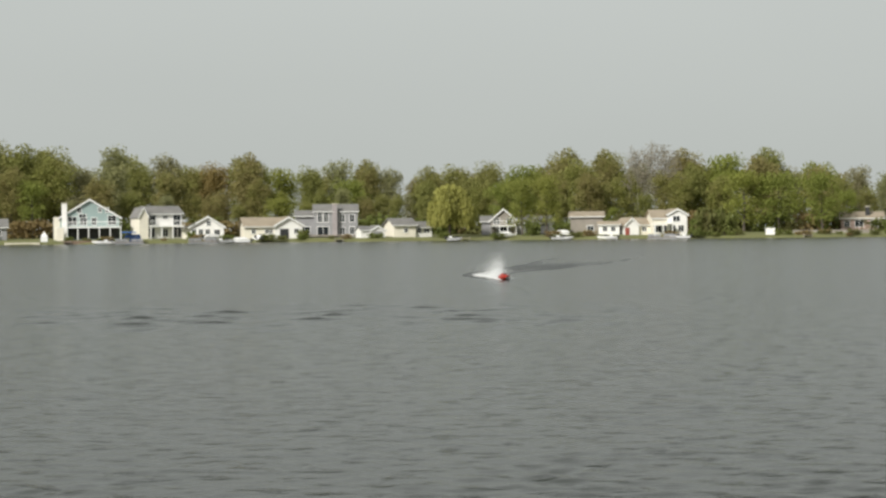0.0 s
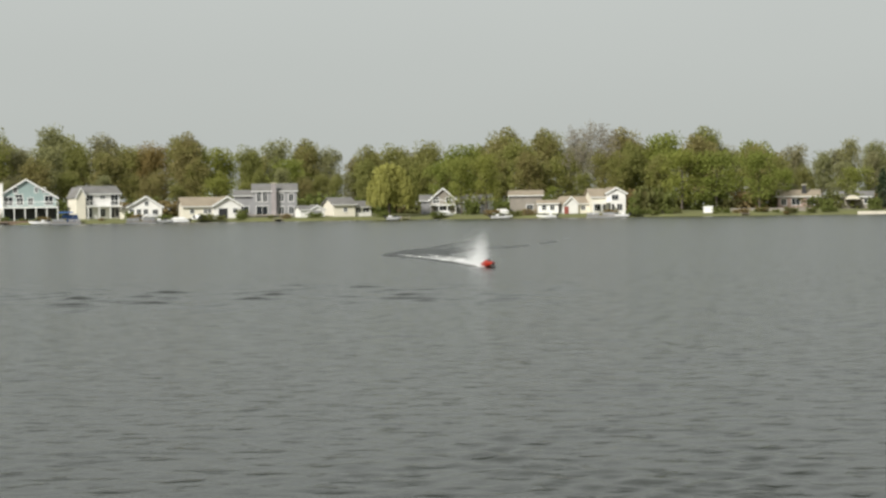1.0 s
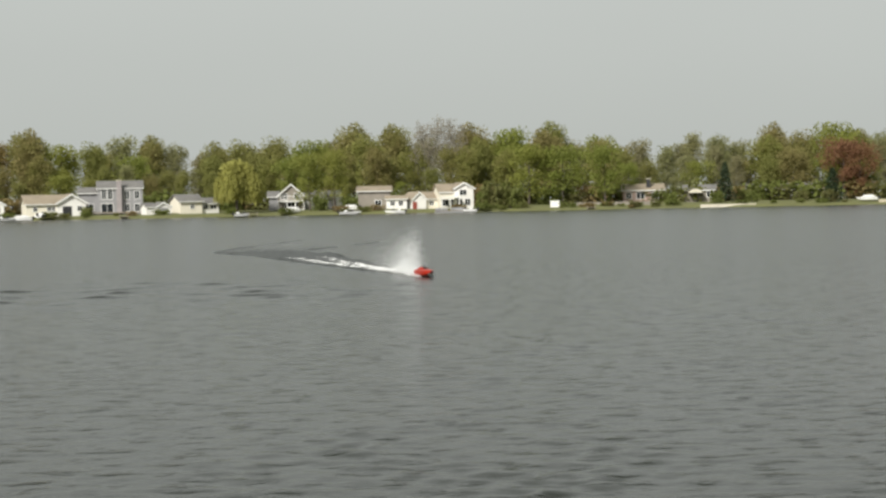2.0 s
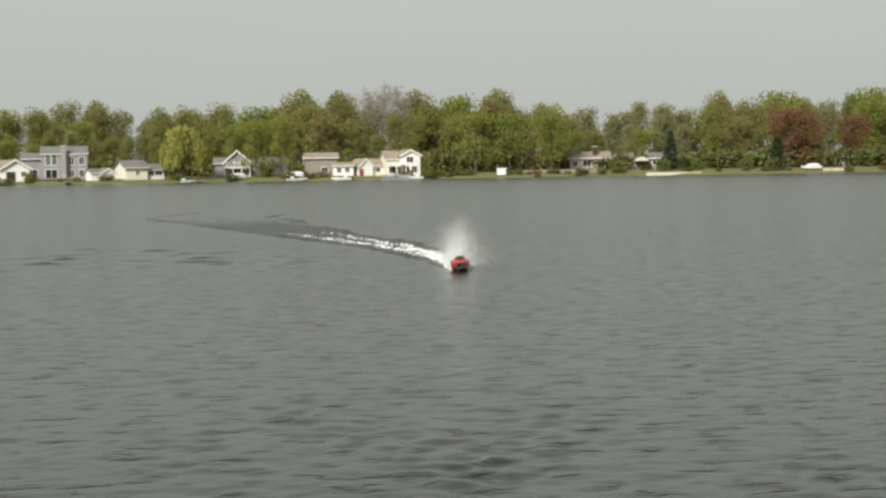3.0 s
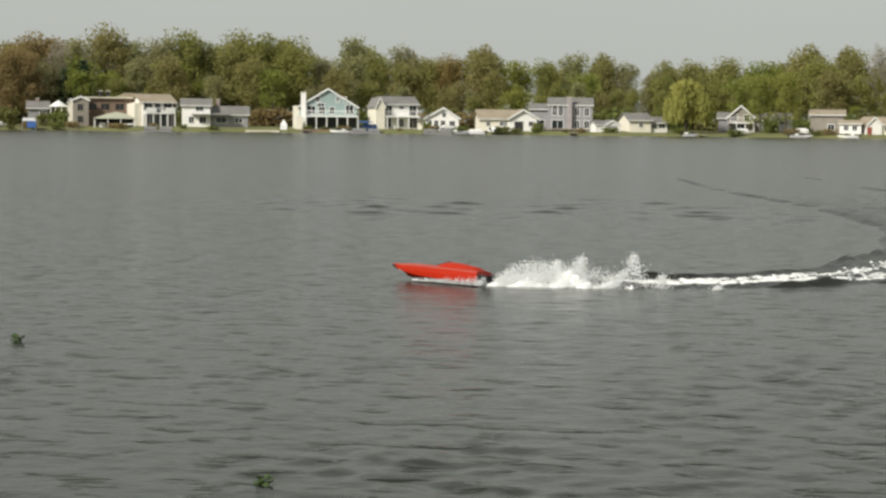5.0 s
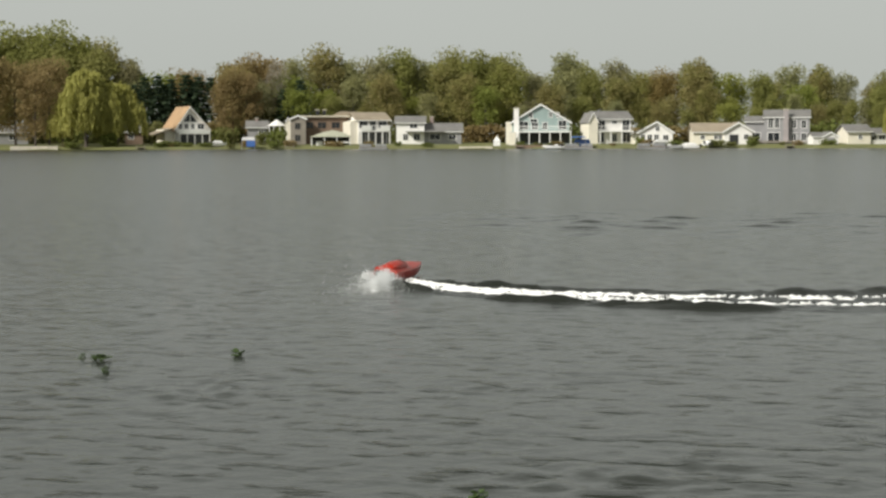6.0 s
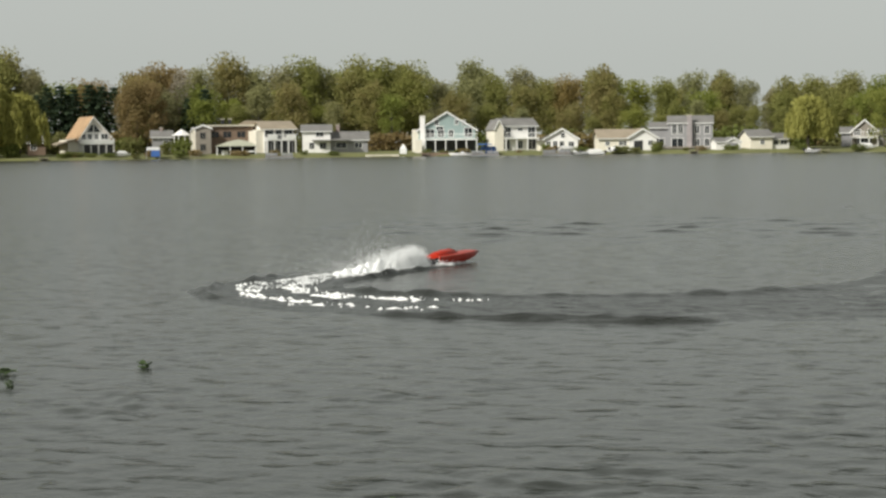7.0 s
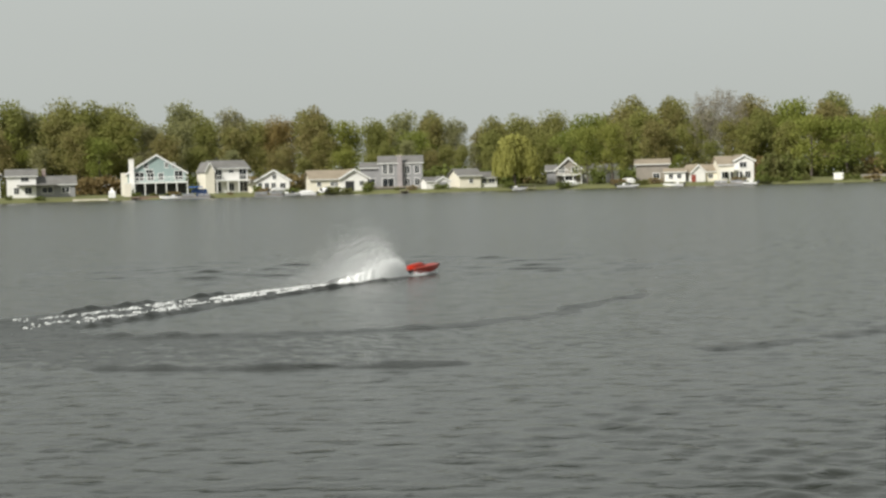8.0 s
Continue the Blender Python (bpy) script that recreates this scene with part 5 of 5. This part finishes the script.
def ridge_mesh(seed):
    """A stretch of track: churned water between two heaped, broken edges; its rim sinks under the lake."""
    bm = bmesh.new()
    rng = random.Random(seed)
    n, m, rows = 36, 16, []
    half = rng.uniform(0.75, 0.95)
    left, right = rng.choice((0.0, 0.04, 0.075)), rng.choice((0.0, 0.045, 0.08))
    for j in range(m + 1):
        v = 2 * j / m - 1
        sink = 0.06 * abs(v) ** 6
        swell = max(0.0, math.cos(math.pi / 2 * v)) * rng.uniform(0.6, 1.2)
        row = []
        for i in range(n + 1):
            x = (i / n - 0.5) * 2.6
            crest = left if x < 0 else right
            z = crest * swell * math.exp(-((abs(x) - 1) / 0.09) ** 2) + 0.007 * rng.gauss(0, 1) * math.exp(-(x / 1.0) ** 6)
            row.append(bm.verts.new((x, half * v, z - sink - 0.06 * (abs(x) / 1.3) ** 10)))
        rows.append(row)
    for p, q in zip(rows, rows[1:]):
        for i in range(n):
            bm.faces.new((p[i], p[i + 1], q[i + 1], q[i]))
    return mesh_of("ridge", bm, WAKE, True)


def drift(s, age):
    """How far the wake has run outward, to the left of the course, s metres along it."""
    _, _, h0 = on_course(s - 1.2)
    _, _, h1 = on_course(s + 1.2)
    bend = (h1 - h0 + 180) % 360 - 180
    return 0.75 * math.tanh(bend / 25) * min(1.0, age / 1.5)


foams = []
for stage, (width, count, size, middle) in enumerate(((0.12, 95, 0.03, 0.8), (0.2, 66, 0.027, 0.5), (0.3, 34, 0.025, 0.35), (0.42, 18, 0.021, 0.25), (0.54, 8, 0.018, 0.2))):
    foams.append([foam_mesh(100 * stage + v, width, count, size, middle) for v in range(4)])
ridges = [ridge_mesh(v) for v in range(8)]
RIDGES, FOAMS = [], []
age, k = 0.1, 0
while age < 7.2:
    ob = new("ridge", ridges[(k * 5 + k // 8) % 8])
    ob.parent = wake
    ob.scale = (min(2.4, 0.25 + 0.58 * age), 1, max(0.3, 1.0 - 0.12 * age))
    RIDGES.append((ob, age, 0.016 - 0.0062 * age))
    age, k = age + (0.075 if age < 4 else 0.1), k + 1
# foam fades within two seconds
for k in range(40):
    late = 0.05 + 0.04 * k
    ob = new("foam", foams[min(4, k // 8)][(k * 3 + k // 4) % 4])
    ob.parent = wake
    FOAMS.append((ob, late, 0.02 + 0.002 * (k % 3)))


def motions():
    times = [i * 0.1 for i in range(81)]
    rows, tail, haze, churn, heap, fingers, skid = [], [], [], [], [], [], []
    for t in times:
        s = travelled(t)
        x, y, head = on_course(s)
        _, _, h0 = on_course(s - 0.8)
        _, _, h1 = on_course(s + 0.8)
        bend = (h1 - h0 + 180) % 360 - 180
        heel = max(-12, min(12, bend * 0.4))
        slip = float(np.interp(t, [2.5, 2.9, 3.2, 3.5, 3.8, 4.1, 4.4, 4.7, 5.0, 5.2, 5.5, 5.9, 6.3, 6.6, 7.0, 7.3], [0, -2, -3, -3, -6, -9, -4, -12, -33, -38, -34, -18, -8, -4, -1, 0]))
        bounce = 0.008 * math.sin(t * 9.0) + 0.006 * math.sin(t * 15.7 + 1)
        rows.append((t, pose(x, y, -0.012 + bounce, 0, 0, head + slip) @ pose(0, 0, 0, 0.3 + 0.7 * math.sin(t * 8.1), 0, 0) @ pose(0, 0, 0, 0, -heel, 0)))
        # the tail stands up at speed and lies low in the turn
        low = float(np.interp(t, [0, 0.5, 1, 2.4, 3.3, 3.6, 6.4, 7, 7.5, 8], [0.28, 0.18, 0.15, 0.12, 0.45, 0.85, 1, 0.88, 0.78, 0.66]))
        tail.append((t, pose(*stern) @ pose(0, 0, 0, 0, 0, -slip) @ pose(0, 0, -0.05 * low, 8 * low, 0, 0) @ pose(0, 0, -1.2 * low, 0, 0, 0)))
        calm = float(np.interp(t, [6.6, 7.0, 7.5, 8], [low, 0.7, 0.25, 0.1])) if t > 6.6 else low
        haze.append((t, pose(*stern) @ pose(0, 0, 0, 0, 0, -slip) @ pose(0, -0.3, -0.9 * calm)))
        ebb = float(np.interp(t, [0, 2.3, 3.2, 4.5, 4.9, 5.3, 5.8, 6.4, 6.9, 8], [0, 0, -0.12, -0.12, -0.05, -0.05, -0.15, -0.16, -0.05, 0]))
        churn.append((t, pose(*stern) @ pose(0, 0, ebb, 0, 0, -slip)))
        dip = float(np.interp(t, [0, 2.3, 3.2, 4.5, 4.85, 5.3, 5.8, 6.4, 6.9, 8], [0.08, 0.08, -0.14, -0.08, 0.0, 0.0, -0.12, -0.1, 0.01, 0.05]))
        heap.append((t, pose(*stern) @ pose(0, 0, dip, 0, 0, -slip)))
        skim = float(np.interp(t, [0, 2.9, 3.25, 4.2, 4.7, 8], [-0.4, -0.4, -0.02, -0.02, -0.4, -0.4]))
        skid.append((t, pose(0, along(0), skim) @ pose(0, 0, 0, 0, 0, float(np.interp(t, [3.2, 4.2], [-14, -8])))))
        fling = float(np.interp(t, [0, 4.5, 4.9, 5.25, 5.7, 8], [-0.6, -0.6, 0, 0, -0.6, -0.6]))
        fingers.append((t, pose(0, along(0), fling) @ pose(0, 0, 0, 0, 0, -slip)))
    walk(boat, rows)
    walk(rooster, tail)
    walk(mist, haze)
    walk(stern_spray, churn)
    walk(foam_mound, heap)
    walk(splash, fingers)
    walk(slide, skid)
    for trail, times_of in ((RIDGES, times[::2]), (FOAMS, times)):
        for ob, age, up in trail:
            path = []
            for t in times_of:
                s = travelled(t - age) - 0.7
                x, y, head = on_course(s)
                path.append((t, pose(x, y, up, 0, 0, head) @ pose(drift(s, age), 0, 0)))
            walk(ob, path)


motions()
